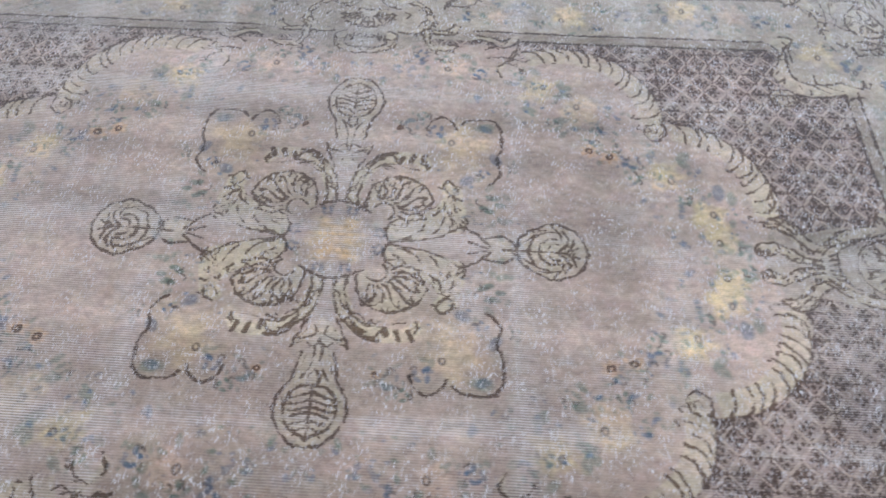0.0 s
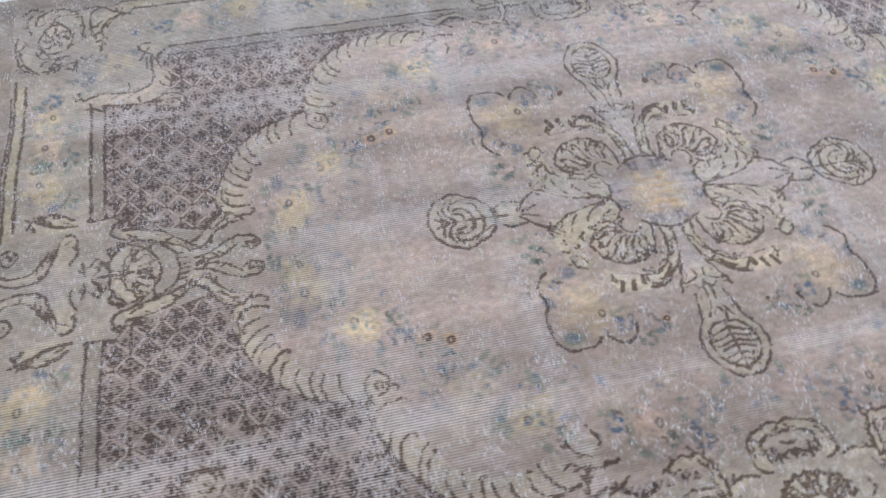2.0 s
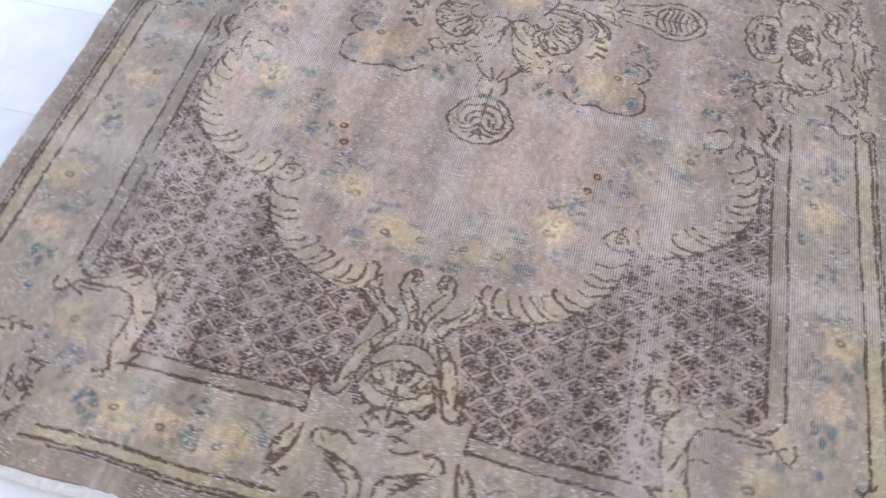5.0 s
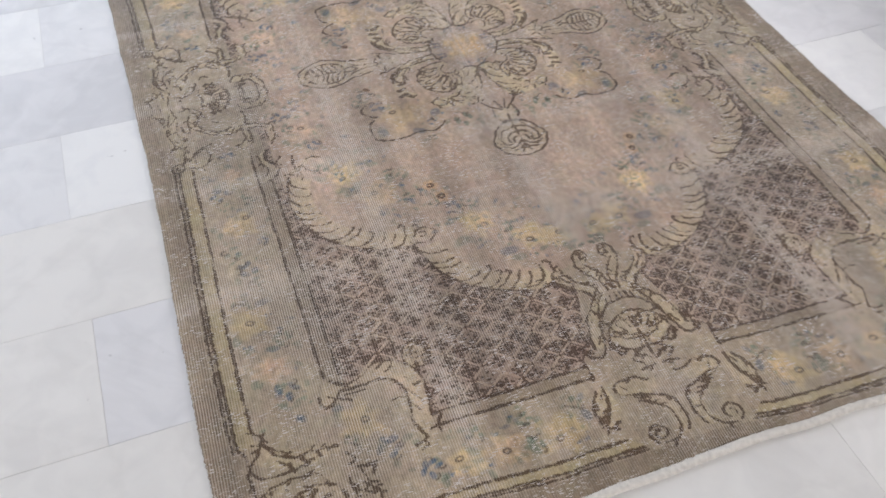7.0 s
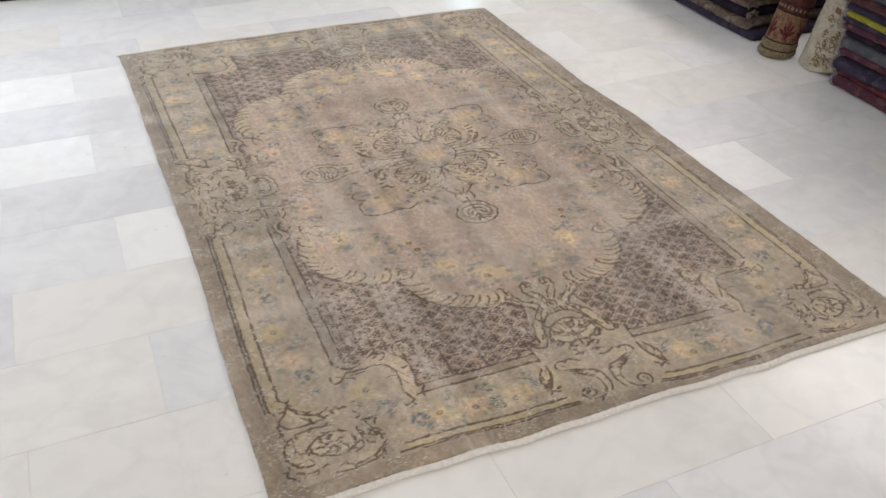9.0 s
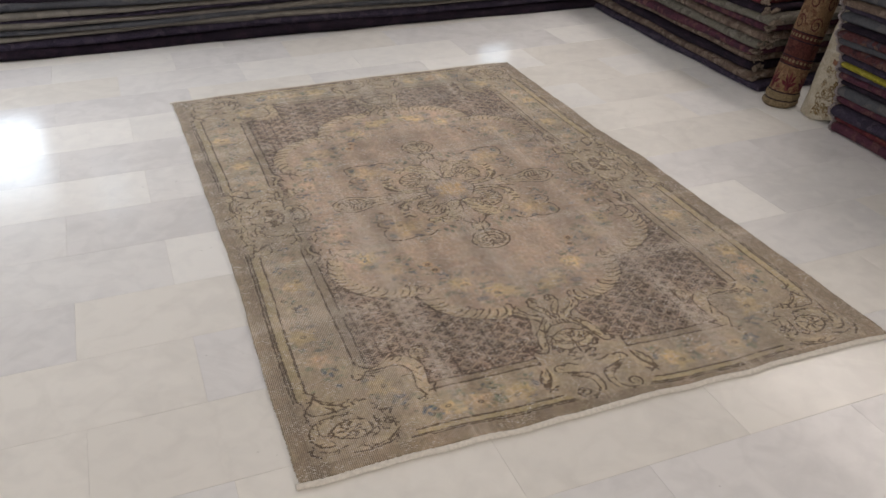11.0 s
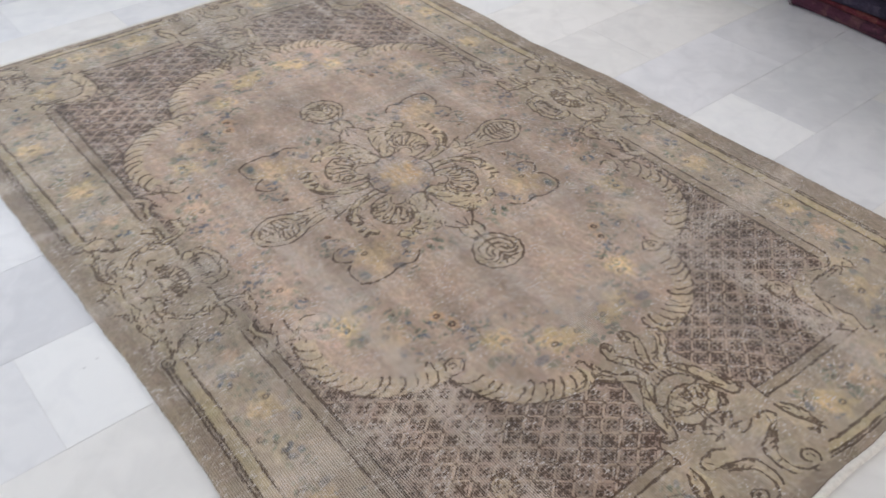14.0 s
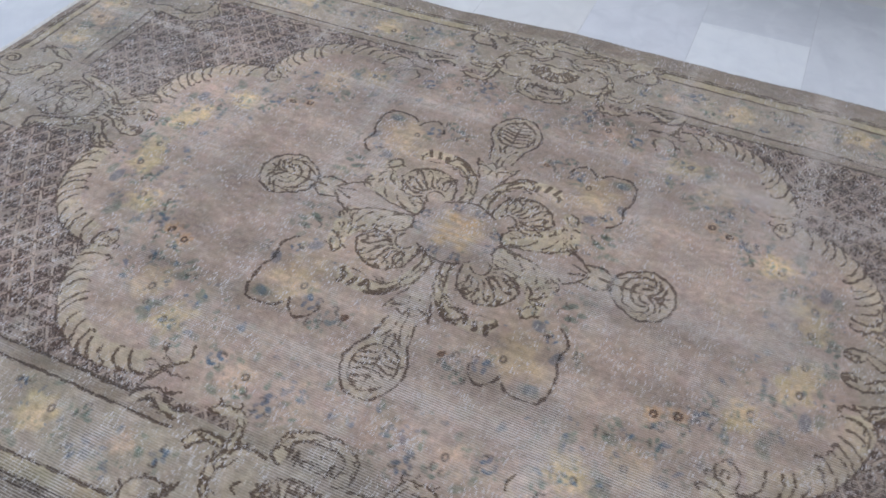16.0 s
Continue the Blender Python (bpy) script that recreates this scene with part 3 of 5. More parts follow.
wool((0.675, 1.440), (0.700, 1.480), (0.765, 1.505), (0.825, 1.497), (0.818, 1.480), (0.760, 1.476), (0.716, 1.450), (0.697, 1.420), tone=0.9)
wool((0.772, 1.360), (0.830, 1.352), (0.862, 1.385), (0.850, 1.425), (0.795, 1.448), (0.758, 1.420), tone=0.95, ident=CORNER)
draw((0.772, 1.362), (0.806, 1.348), (0.840, 1.360), (0.863, 1.390), (0.850, 1.427), (0.800, 1.447), (0.762, 1.424), (0.760, 1.385), w=0.0056)
for g0 in (200, 250, 300, 350, 40, 90, 140):
    e = np.array((np.cos(np.radians(g0)), np.sin(np.radians(g0))))
    n = np.array((-e[1], e[0]))
    o = np.array((0.812, 1.398))
    draw(o + e * 0.010, o + e * 0.024 + n * 0.010, o + e * 0.040 + n * 0.004, w=0.0056)
for line in (((0.903, 1.183), (0.880, 1.196), (0.865, 1.238), (0.826, 1.272), (0.791, 1.268), (0.746, 1.279)), ((0.920, 1.229), (0.912, 1.280), (0.886, 1.302), (0.820, 1.300), (0.795, 1.290)), ((0.826, 1.328), (0.798, 1.326), (0.781, 1.362)),
             ((0.719, 1.340), (0.690, 1.344), (0.692, 1.372)), ((0.716, 1.380), (0.697, 1.406), (0.689, 1.438)), ((0.739, 1.358), (0.736, 1.398), (0.728, 1.440)), ((0.715, 1.352), (0.706, 1.386), (0.719, 1.405)),
             ((0.798, 1.490), (0.764, 1.502), (0.718, 1.484), (0.680, 1.444)), ((0.900, 1.336), (0.895, 1.392), (0.868, 1.406)), ((0.801, 1.318), (0.896, 1.328), (0.932, 1.386), (0.910, 1.446), (0.868, 1.458)),
             ((0.690, 1.470), (0.715, 1.496), (0.777, 1.512), (0.826, 1.504)), ((0.874, 1.200), (0.890, 1.236), (0.918, 1.276), (0.915, 1.336)), ((0.840, 1.470), (0.880, 1.480), (0.915, 1.470)), ((0.930, 1.440), (0.936, 1.476), (0.915, 1.500)),
             ((0.735, 1.300), (0.720, 1.318), (0.735, 1.330)), ((0.765, 1.455), (0.745, 1.440), (0.742, 1.415))):
    draw(*line, w=0.0052, alpha=0.85)
for k in range(3):
    draw((0.690 + 0.012 * k, 1.392 + 0.024 * k), (0.705 + 0.012 * k, 1.384 + 0.024 * k), w=0.007)
    draw((0.788 + 0.026 * k, 1.272 + 0.006 * k), (0.781 + 0.026 * k, 1.290 + 0.006 * k), w=0.007)

# cartouche in the middle of each end: crown of curls, ringed rosette, curling feet
hull = np.array([(0.0, 0.95), (0.10, 0.985), (0.085, 1.06), (0.11, 1.14), (0.125, 1.22), (0.158, 1.25), (0.155, 1.31), (0.21, 1.36), (0.20, 1.44), (0.12, 1.515), (0.0, 1.515), (-0.02, 1.2)])
fill(hull, C_BORDER * 0.97, 0.9, END_C)
wool((0.002, 1.085), (0.006, 1.02), (0.034, 0.985), (0.018, 0.962), (0.022, 0.940), (0.045, 0.938), (0.060, 0.962), (0.056, 0.995), (0.036, 1.035), (0.022, 1.080))
wool((0.026, 1.085), (0.048, 1.045), (0.088, 1.010), (0.100, 0.975), (0.122, 0.985), (0.128, 1.015), (0.108, 1.046), (0.072, 1.064), (0.050, 1.092))
wool((0.120, 0.985), (0.140, 0.968), (0.160, 1.000), (0.205, 1.008), (0.178, 1.022), (0.142, 1.018))
draw((0.016, 0.962), (0.020, 0.944), (0.036, 0.936), (0.055, 0.950), (0.058, 0.984), (0.040, 1.022), (0.022, 1.050), (0.016, 1.082), w=0.0062)
draw((0.016, 0.962), (0.034, 0.968), (0.036, 0.952), w=0.0056), draw((0.036, 0.985), (0.022, 1.005), (0.008, 1.030), (0.004, 1.080), w=0.006)
draw((0.104, 0.972), (0.124, 0.990), (0.125, 1.022), (0.106, 1.046), (0.080, 1.058), (0.056, 1.088), w=0.0062), draw((0.102, 0.978), (0.096, 1.004), (0.076, 1.036), (0.050, 1.060), (0.036, 1.085), w=0.006)
draw((0.112, 1.000), (0.104, 1.022), (0.086, 1.040), w=0.005), draw((0.138, 0.970), (0.146, 0.994), (0.170, 1.010), (0.205, 1.008), w=0.0056), draw((0.128, 1.010), (0.140, 1.022), (0.160, 1.024), w=0.005)
for k in range(3):
    draw((0.006 + 0.013 * k, 1.095 + 0.004 * k), (0.007 + 0.015 * k, 1.112 + 0.006 * k), w=0.0056)
wool((0.020, 1.072), (0.055, 1.085), (0.090, 1.125), (0.112, 1.190), (0.116, 1.225), (0.098, 1.235), (0.086, 1.205), (0.068, 1.150), (0.034, 1.105), tone=0.98)
draw((0.034, 1.064), (0.054, 1.086), (0.082, 1.120), (0.102, 1.152), (0.111, 1.192), (0.116, 1.212), (0.130, 1.214), (0.133, 1.200), w=0.0062)
draw((0.034, 1.085), (0.056, 1.114), (0.077, 1.168), (0.087, 1.214), (0.096, 1.240), (0.118, 1.256), (0.140, 1.250), (0.144, 1.236), (0.132, 1.232), w=0.0058)
draw((0.0, 1.116), (0.040, 1.124), (0.063, 1.147), (0.076, 1.180), w=0.0046, alpha=0.8)
wool((0.0, 1.158), (0.035, 1.161), (0.064, 1.184), (0.075, 1.208), (0.062, 1.236), (0.035, 1.254), (0.0, 1.262), (-0.02, 1.21), tone=0.98)
draw((0.0, 1.156), (0.034, 1.163), (0.060, 1.184), (0.074, 1.205), (0.079, 1.226), (0.077, 1.250), (0.069, 1.264), w=0.0058)
draw((0.0, 1.235), (0.022, 1.234), (0.045, 1.224), (0.071, 1.207), w=0.0054), draw((0.005, 1.261), (0.034, 1.261), (0.057, 1.250), (0.078, 1.230), w=0.0050)
for at0, at1 in (((0.003, 1.206), (0.005, 1.175)), ((0.014, 1.201), (0.024, 1.178)), ((0.026, 1.210), (0.042, 1.188)), ((0.038, 1.218), (0.056, 1.200))):
    draw(at0, at1, w=0.0052)
draw((0.012, 1.224), (0.024, 1.222), (0.036, 1.210), w=0.0046), draw((0.010, 1.186), (0.020, 1.172), (0.034, 1.176), (0.044, 1.188), w=0.0044)
draw((0.0, 1.215), (0.0, 1.300), w=0.0050)
draw((0.012, 1.263), (0.036, 1.275), (0.050, 1.290), (0.031, 1.306), w=0.0054), draw((0.052, 1.258), (0.064, 1.250), (0.072, 1.238), w=0.0046)
draw((0.008, 1.296), (0.022, 1.286), (0.030, 1.292), w=0.0056), draw((0.010, 1.318), (0.030, 1.316), (0.046, 1.322), w=0.0050)
wool((0.030, 1.350), (0.080, 1.330), (0.122, 1.338), (0.124, 1.366), (0.085, 1.376), (0.050, 1.392), (0.018, 1.412), (0.014, 1.455), (0.026, 1.498), (0.060, 1.512), (0.044, 1.480), (0.044, 1.450), (0.062, 1.418), (0.092, 1.394), (0.070, 1.384), (0.040, 1.376))
draw((0.090, 1.334), (0.122, 1.340), (0.124, 1.364), (0.085, 1.375), (0.050, 1.390), (0.018, 1.412), (0.012, 1.455), (0.022, 1.496), w=0.006), draw((0.022, 1.345), (0.050, 1.344), (0.075, 1.334), (0.090, 1.334), w=0.0056)
draw((0.092, 1.392), (0.060, 1.417), (0.042, 1.449), (0.040, 1.482), (0.058, 1.508), (0.086, 1.510), w=0.006)
stroke(spiral((0.088, 1.484), 0.026, 0.006, 60, -520), 0.0056)
wool((0.150, 1.340), (0.166, 1.336), (0.190, 1.366), (0.196, 1.405), (0.186, 1.440), (0.160, 1.432), (0.141, 1.400), (0.142, 1.364))
draw((0.155, 1.334), (0.160, 1.368), (0.174, 1.404), (0.186, 1.428), (0.180, 1.441), (0.158, 1.430), w=0.0062), draw((0.172, 1.339), (0.189, 1.364), (0.194, 1.394), (0.188, 1.424), w=0.006)

# cartouche in the middle of each long side: an open fan between crescents and curling leaves
hull = np.array([(0.62, -0.02), (0.62, 0.08), (0.69, 0.17), (0.70, 0.27), (0.76, 0.27), (0.85, 0.31), (0.95, 0.30), (0.96, 0.1), (0.97, 0.0)])
fill(hull, C_BORDER * 0.97, 0.9, SIDE_C)
wool((0.788, -0.02), (0.810, 0.045), (0.788, 0.072), (0.760, 0.074), (0.740, 0.048), (0.732, 0.0), (0.738, -0.02), tone=0.98)
fan = np.array([(0.782 + (0.058 if k % 2 else 0.050) * np.cos(g), (0.078 if k % 2 else 0.068) * np.sin(g)) for k, g in enumerate(np.radians(np.linspace(78, 282, 23)))])
stroke(fan, 0.0058)
for k in range(1, 22, 2):
    o = np.array((0.796, 0.0))
    draw(o + (fan[k] - o) * 0.30, o + (fan[k] - o) * 0.60 + (0.003, 0.0), o + (fan[k] - o) * 0.90, w=0.0062)
draw((0.806, 0.0), (0.812, 0.030), (0.808, 0.052), w=0.005)
wool((0.864, 0.066), (0.872, 0.112), (0.850, 0.150), (0.812, 0.178), (0.770, 0.190), (0.728, 0.172), (0.706, 0.128), (0.712, 0.092), (0.722, 0.130), (0.742, 0.160), (0.782, 0.166), (0.818, 0.152), (0.842, 0.118), (0.842, 0.088))
draw((0.863, 0.066), (0.871, 0.112), (0.847, 0.146), (0.813, 0.174), (0.778, 0.188), (0.740, 0.180), (0.717, 0.160), (0.706, 0.124), (0.711, 0.090), w=0.0062)
draw((0.831, 0.090), (0.842, 0.114), (0.828, 0.140), (0.808, 0.154), (0.780, 0.162), (0.752, 0.156), w=0.0058), draw((0.866, 0.028), (0.841, 0.036), (0.821, 0.062), (0.816, 0.086), w=0.0056)
draw((0.850, 0.050), (0.838, 0.066), (0.836, 0.084), w=0.005), draw((0.770, 0.108), (0.790, 0.118), (0.800, 0.104), w=0.005)
wool((0.712, 0.060), (0.692, 0.086), (0.658, 0.086), (0.632, 0.066), (0.622, 0.030), (0.622, -0.02), (0.640, -0.02), (0.642, 0.030), (0.656, 0.058), (0.690, 0.056))
draw((0.713, 0.060), (0.694, 0.085), (0.659, 0.084), (0.634, 0.064), (0.625, 0.034), (0.626, 0.0), w=0.0062), draw((0.692, 0.054), (0.660, 0.058), (0.646, 0.034), (0.644, 0.0), w=0.0056)
draw((0.672, 0.038), (0.690, 0.030), (0.684, 0.010), (0.690, 0.0), w=0.0066), draw((0.664, 0.016), (0.668, 0.0), w=0.006)
wool((0.734, 0.162), (0.700, 0.156), (0.662, 0.166), (0.640, 0.186), (0.642, 0.220), (0.650, 0.250), (0.668, 0.254), (0.668, 0.228), (0.660, 0.200), (0.676, 0.184), (0.708, 0.176))
draw((0.732, 0.160), (0.698, 0.157), (0.666, 0.168), (0.645, 0.184), (0.645, 0.214), (0.650, 0.246), (0.665, 0.254), (0.668, 0.228), w=0.006), draw((0.660, 0.190), (0.676, 0.180), (0.708, 0.176), w=0.0052)
wool((0.712, 0.184), (0.706, 0.222), (0.716, 0.250), (0.746, 0.262), (0.738, 0.240), (0.726, 0.220), (0.728, 0.190))
draw((0.712, 0.182), (0.707, 0.222), (0.716, 0.249), (0.744, 0.262), w=0.006), draw((0.728, 0.190), (0.725, 0.218), (0.738, 0.238), w=0.0052)
draw((0.744, 0.262), (0.752, 0.246), (0.738, 0.236), w=0.0052)
# outer leaves: from the middle of the edge band to the eye at the stripe's end
wool((0.906, 0.0), (0.936, 0.0), (0.955, 0.034), (0.940, 0.060), (0.940, 0.110), (0.934, 0.170), (0.938, 0.220), (0.914, 0.252), (0.914, 0.282), (0.888, 0.298), (0.862, 0.300), (0.846, 0.278), (0.866, 0.268), (0.884, 0.245), (0.904, 0.216), (0.912, 0.170),
     (0.906, 0.120), (0.896, 0.066), tone=0.98)
draw((0.913, 0.277), (0.905, 0.255), (0.905, 0.224), (0.918, 0.192), (0.934, 0.212), w=0.006), draw((0.895, 0.294), (0.869, 0.302), (0.845, 0.281), (0.841, 0.243), (0.852, 0.216), w=0.006)
draw((0.892, 0.262), (0.876, 0.242), (0.861, 0.226), (0.825, 0.212), w=0.0056), draw((0.934, 0.214), (0.924, 0.190), (0.928, 0.146), (0.926, 0.111), (0.911, 0.082), w=0.0062)
draw((0.938, 0.082), (0.928, 0.058), (0.942, 0.046), (0.955, 0.032), (0.951, 0.006), w=0.0062), draw((0.896, 0.064), (0.904, 0.028), (0.906, 0.0), w=0.006), draw((0.932, 0.030), (0.934, 0.0), w=0.0056)
draw((0.910, 0.034), (0.920, 0.097), (0.918, 0.146), (0.908, 0.180), w=0.0054), draw((0.900, 0.089), (0.908, 0.131), (0.894, 0.160), (0.871, 0.168), w=0.0058), draw((0.884, 0.038), (0.868, 0.030), (0.872, 0.010), w=0.0054)
draw((0.884, 0.190), (0.898, 0.206), (0.890, 0.228), w=0.0056), draw((0.866, 0.184), (0.884, 0.172), (0.896, 0.180), w=0.0056), draw((0.890, 0.110), (0.884, 0.136), (0.872, 0.146), w=0.005)
stroke(arc((0.925, 0.289), 0.017, 0, 360, 18), 0.0058), stroke(arc((0.925, 0.289), 0.006, 0, 360, 10), 0.005)

# little branches where the scallops meet the side stripe
NOTCH["share"] = 0.3
wool((0.684, 0.285), (0.698, 0.318), (0.688, 0.345), (0.672, 0.378), (0.690, 0.412), (0.720, 0.420), (0.704, 0.396), (0.690, 0.376), (0.706, 0.345), (0.712, 0.310), tone=0.98)
draw((0.684, 0.285), (0.692, 0.320), (0.678, 0.350), (0.667, 0.372), (0.672, 0.400), (0.690, 0.417), w=0.006), draw((0.712, 0.310), (0.706, 0.345), (0.692, 0.374), (0.706, 0.396), w=0.0056)
wool((0.690, 0.420), (0.640, 0.402), (0.606, 0.380), (0.582, 0.358), (0.548, 0.372), (0.582, 0.376), (0.604, 0.396), (0.640, 0.418))
draw((0.700, 0.420), (0.639, 0.410), (0.605, 0.386), (0.582, 0.362), (0.550, 0.374), w=0.0062), draw((0.605, 0.386), (0.588, 0.416), (0.570, 0.427), w=0.006), draw((0.625, 0.398), (0.626, 0.372), (0.620, 0.338), w=0.0058)
draw((0.630, 0.404), (0.612, 0.430), (0.620, 0.448), w=0.0052), draw((0.654, 0.331), (0.668, 0.354), (0.668, 0.376), w=0.0052)

# centre: four panels, the big scrolls, stems and outer blossoms
NOTCH["share"] = 0.0
panel = smooth(((0.10, 0.10), (0.362, 0.182), (0.382, 0.204), (0.392, 0.228), (0.372, 0.262), (0.384, 0.290), (0.388, 0.330), (0.378, 0.362), (0.330, 0.374), (0.262, 0.366), (0.206, 0.372), (0.178, 0.336)))
fill(panel, C_FIELD * np.array((0.97, 0.97, 0.90)), 0.7, MEDAL)
draw((0.350, 0.186), (0.366, 0.190), (0.386, 0.206), (0.392, 0.228), (0.374, 0.252), (0.352, 0.262), w=0.0056), draw((0.368, 0.272), (0.384, 0.292), (0.388, 0.330), (0.380, 0.360), (0.350, 0.372), (0.320, 0.374), w=0.0066)
draw((0.320, 0.374), (0.288, 0.374), (0.256, 0.362), (0.217, 0.372), (0.190, 0.354), w=0.0054), draw((0.190, 0.354), (0.180, 0.338), w=0.005)
fill(np.vstack(([(-0.02, -0.02)], arc((0.0, 0.0), 0.33, 0, 90, 20))), None, 0, MEDAL)
NOTCH["share"] = 0.16
# scroll beside the long axis
wool((0.003, 0.126), (0.012, 0.184), (0.026, 0.228), (0.046, 0.282), (0.088, 0.292), (0.132, 0.283), (0.168, 0.274), (0.187, 0.245), (0.171, 0.225), (0.140, 0.236), (0.112, 0.220), (0.090, 0.188), (0.075, 0.150), (0.056, 0.119), (0.030, 0.109), (0.010, 0.114), alpha=0.92)
draw((0.002, 0.120), (0.010, 0.150), (0.013, 0.184), (0.027, 0.222), (0.045, 0.258), (0.054, 0.282), (0.050, 0.303), (0.031, 0.325), w=0.0066)
draw((0.004, 0.124), (0.014, 0.113), (0.037, 0.109), (0.060, 0.121), (0.074, 0.144), (0.082, 0.156), w=0.0062), draw((0.012, 0.140), (0.017, 0.160), (0.031, 0.179), (0.054, 0.194), w=0.0056)
draw((0.029, 0.212), (0.050, 0.231), (0.081, 0.240), w=0.0058), draw((0.042, 0.282), (0.066, 0.291), (0.086, 0.288), w=0.006), draw((0.066, 0.290), (0.080, 0.272), w=0.0056)
draw((0.130, 0.281), (0.142, 0.252), (0.170, 0.228), (0.185, 0.241), (0.178, 0.259), (0.156, 0.269), w=0.006), draw((0.100, 0.268), (0.118, 0.262), (0.130, 0.244), w=0.0056), draw((0.086, 0.216), (0.100, 0.236), (0.126, 0.240), w=0.0056)
draw((0.058, 0.262), (0.080, 0.256), (0.098, 0.246), w=0.005), draw((0.034, 0.130), (0.044, 0.148), (0.058, 0.160), w=0.005)
# scroll beside the short axis
wool((0.110, 0.010), (0.171, 0.014), (0.210, 0.030), (0.242, 0.058), (0.264, 0.096), (0.272, 0.145), (0.260, 0.190), (0.232, 0.205), (0.214, 0.194), (0.236, 0.160), (0.230, 0.118), (0.214, 0.078), (0.182, 0.056), (0.140, 0.044), (0.098, 0.042), alpha=0.92)
draw((0.113, 0.0), (0.107, 0.019), (0.094, 0.044), (0.083, 0.070), w=0.0068), draw((0.114, 0.012), (0.142, 0.012), (0.171, 0.016), (0.208, 0.031), (0.234, 0.056), (0.256, 0.082), (0.266, 0.118), w=0.0064)
draw((0.099, 0.040), (0.133, 0.041), (0.166, 0.050), (0.198, 0.060), (0.215, 0.076), (0.222, 0.100), (0.217, 0.120), w=0.0062), draw((0.198, 0.058), (0.216, 0.055), (0.232, 0.068), (0.244, 0.082), w=0.0056)
draw((0.226, 0.080), (0.234, 0.100), (0.230, 0.122), w=0.006), draw((0.246, 0.068), (0.258, 0.090), (0.256, 0.108), (0.234, 0.128), w=0.0056), draw((0.216, 0.193), (0.228, 0.203), (0.244, 0.192), w=0.006), draw((0.150, 0.028), (0.174, 0.034), (0.190, 0.044), w=0.005)
for c0, c1 in (((0.234, 0.128), (0.252, 0.134)), ((0.241, 0.154), (0.262, 0.160)), ((0.240, 0.180), (0.262, 0.188))):
    draw(c0, c1, w=0.0125, alpha=1.2)
NOTCH["share"] = 0.0
# the inner blossom: a fan of curled petals that opens away from the middle
HUB = np.array((0.086, 0.100))
wool((0.094, 0.056), (0.130, 0.060), (0.165, 0.078), (0.188, 0.110), (0.193, 0.150), (0.176, 0.190), (0.140, 0.212), (0.108, 0.202), (0.088, 0.172), (0.072, 0.140), (0.062, 0.110), tone=0.96)
draw((0.096, 0.057), (0.130, 0.060), (0.164, 0.076), (0.184, 0.102), (0.193, 0.134), (0.187, 0.164), (0.170, 0.190), (0.144, 0.209), (0.120, 0.211), (0.104, 0.196), (0.090, 0.174), w=0.0064)
fill(arc(HUB, 0.021, 0, 360, 18), C_FIELD * 1.12, 0.8)
stroke(arc(HUB, 0.024, -60, 150, 16), 0.005)
for k, g in enumerate(np.radians(np.linspace(-22, 104, 9))):
    e, n = np.array((np.cos(g), np.sin(g))), np.array((-np.sin(g), np.cos(g)))
    reachout = 0.094 + 0.030 * np.sin(np.pi * (k + 0.5) / 9) - 0.008 * (k % 2)
    draw(HUB + e * 0.036, HUB + e * 0.055 + n * 0.006, HUB + e * (reachout - 0.022) + n * 0.002, w=0.0066)
    if k < 8:
        draw(HUB + e * (reachout - 0.020) + n * 0.004, HUB + e * (reachout - 0.008) + n * 0.012, HUB + e * (reachout - 0.024) + n * 0.019, w=0.0056)
    if k % 2:
        draw(HUB + e * 0.060 - n * 0.007, HUB + e * 0.074 - n * 0.009, w=0.007)
NOTCH["share"] = 0.0
# stems and buds
draw((0.017, 0.296), (0.004, 0.330), (0.007, 0.353), w=0.0056)
wool((0.0, 0.345), (0.028, 0.326), (0.032, 0.366), (0.022, 0.396), (0.0, 0.410), (-0.02, 0.37), tone=1.04)
draw((0.006, 0.346), (0.028, 0.328), (0.031, 0.364), (0.022, 0.392), (0.0, 0.408), w=0.0058), draw((0.0, 0.372), (0.0, 0.408), w=0.005)
wool((0.215, 0.0), (0.262, 0.046), (0.290, 0.058), (0.280, 0.030), (0.300, 0.0), tone=0.98)
draw((0.213, 0.028), (0.250, 0.044), (0.290, 0.058), w=0.0056), draw((0.237, 0.012), (0.260, 0.010), (0.272, 0.044), w=0.0056), draw((0.255, 0.0), (0.285, 0.006), (0.300, 0.024), w=0.005)
# blossom at the end of the short axis: a long bud with a veined leaf inside
wool((0.285, 0.0), (0.306, 0.034), (0.346, 0.038), (0.373, 0.040), (0.402, 0.056), (0.446, 0.066), (0.486, 0.052), (0.514, 0.026), (0.524, 0.0), (0.40, -0.02), tone=0.98, ident=R_ACROSS)
draw((0.306, 0.034), (0.346, 0.040), (0.373, 0.042), (0.402, 0.058), (0.446, 0.067), (0.486, 0.053), (0.514, 0.027), (0.524, 0.0), w=0.0064), draw((0.290, 0.006), (0.333, 0.014), (0.371, 0.026), w=0.0056)
draw((0.384, 0.0), (0.392, 0.030), (0.420, 0.048), (0.452, 0.050), (0.486, 0.034), (0.506, 0.0), w=0.0056), draw((0.392, 0.0), (0.500, 0.0), w=0.006)
for k in range(6):
    draw((0.402 + 0.016 * k, 0.004), (0.410 + 0.016 * k, 0.022), (0.416 + 0.0145 * k, 0.042 - 0.0045 * max(0, k - 2)), w=0.0056)
draw((0.345, 0.0), (0.362, 0.012), (0.378, 0.010), w=0.005)
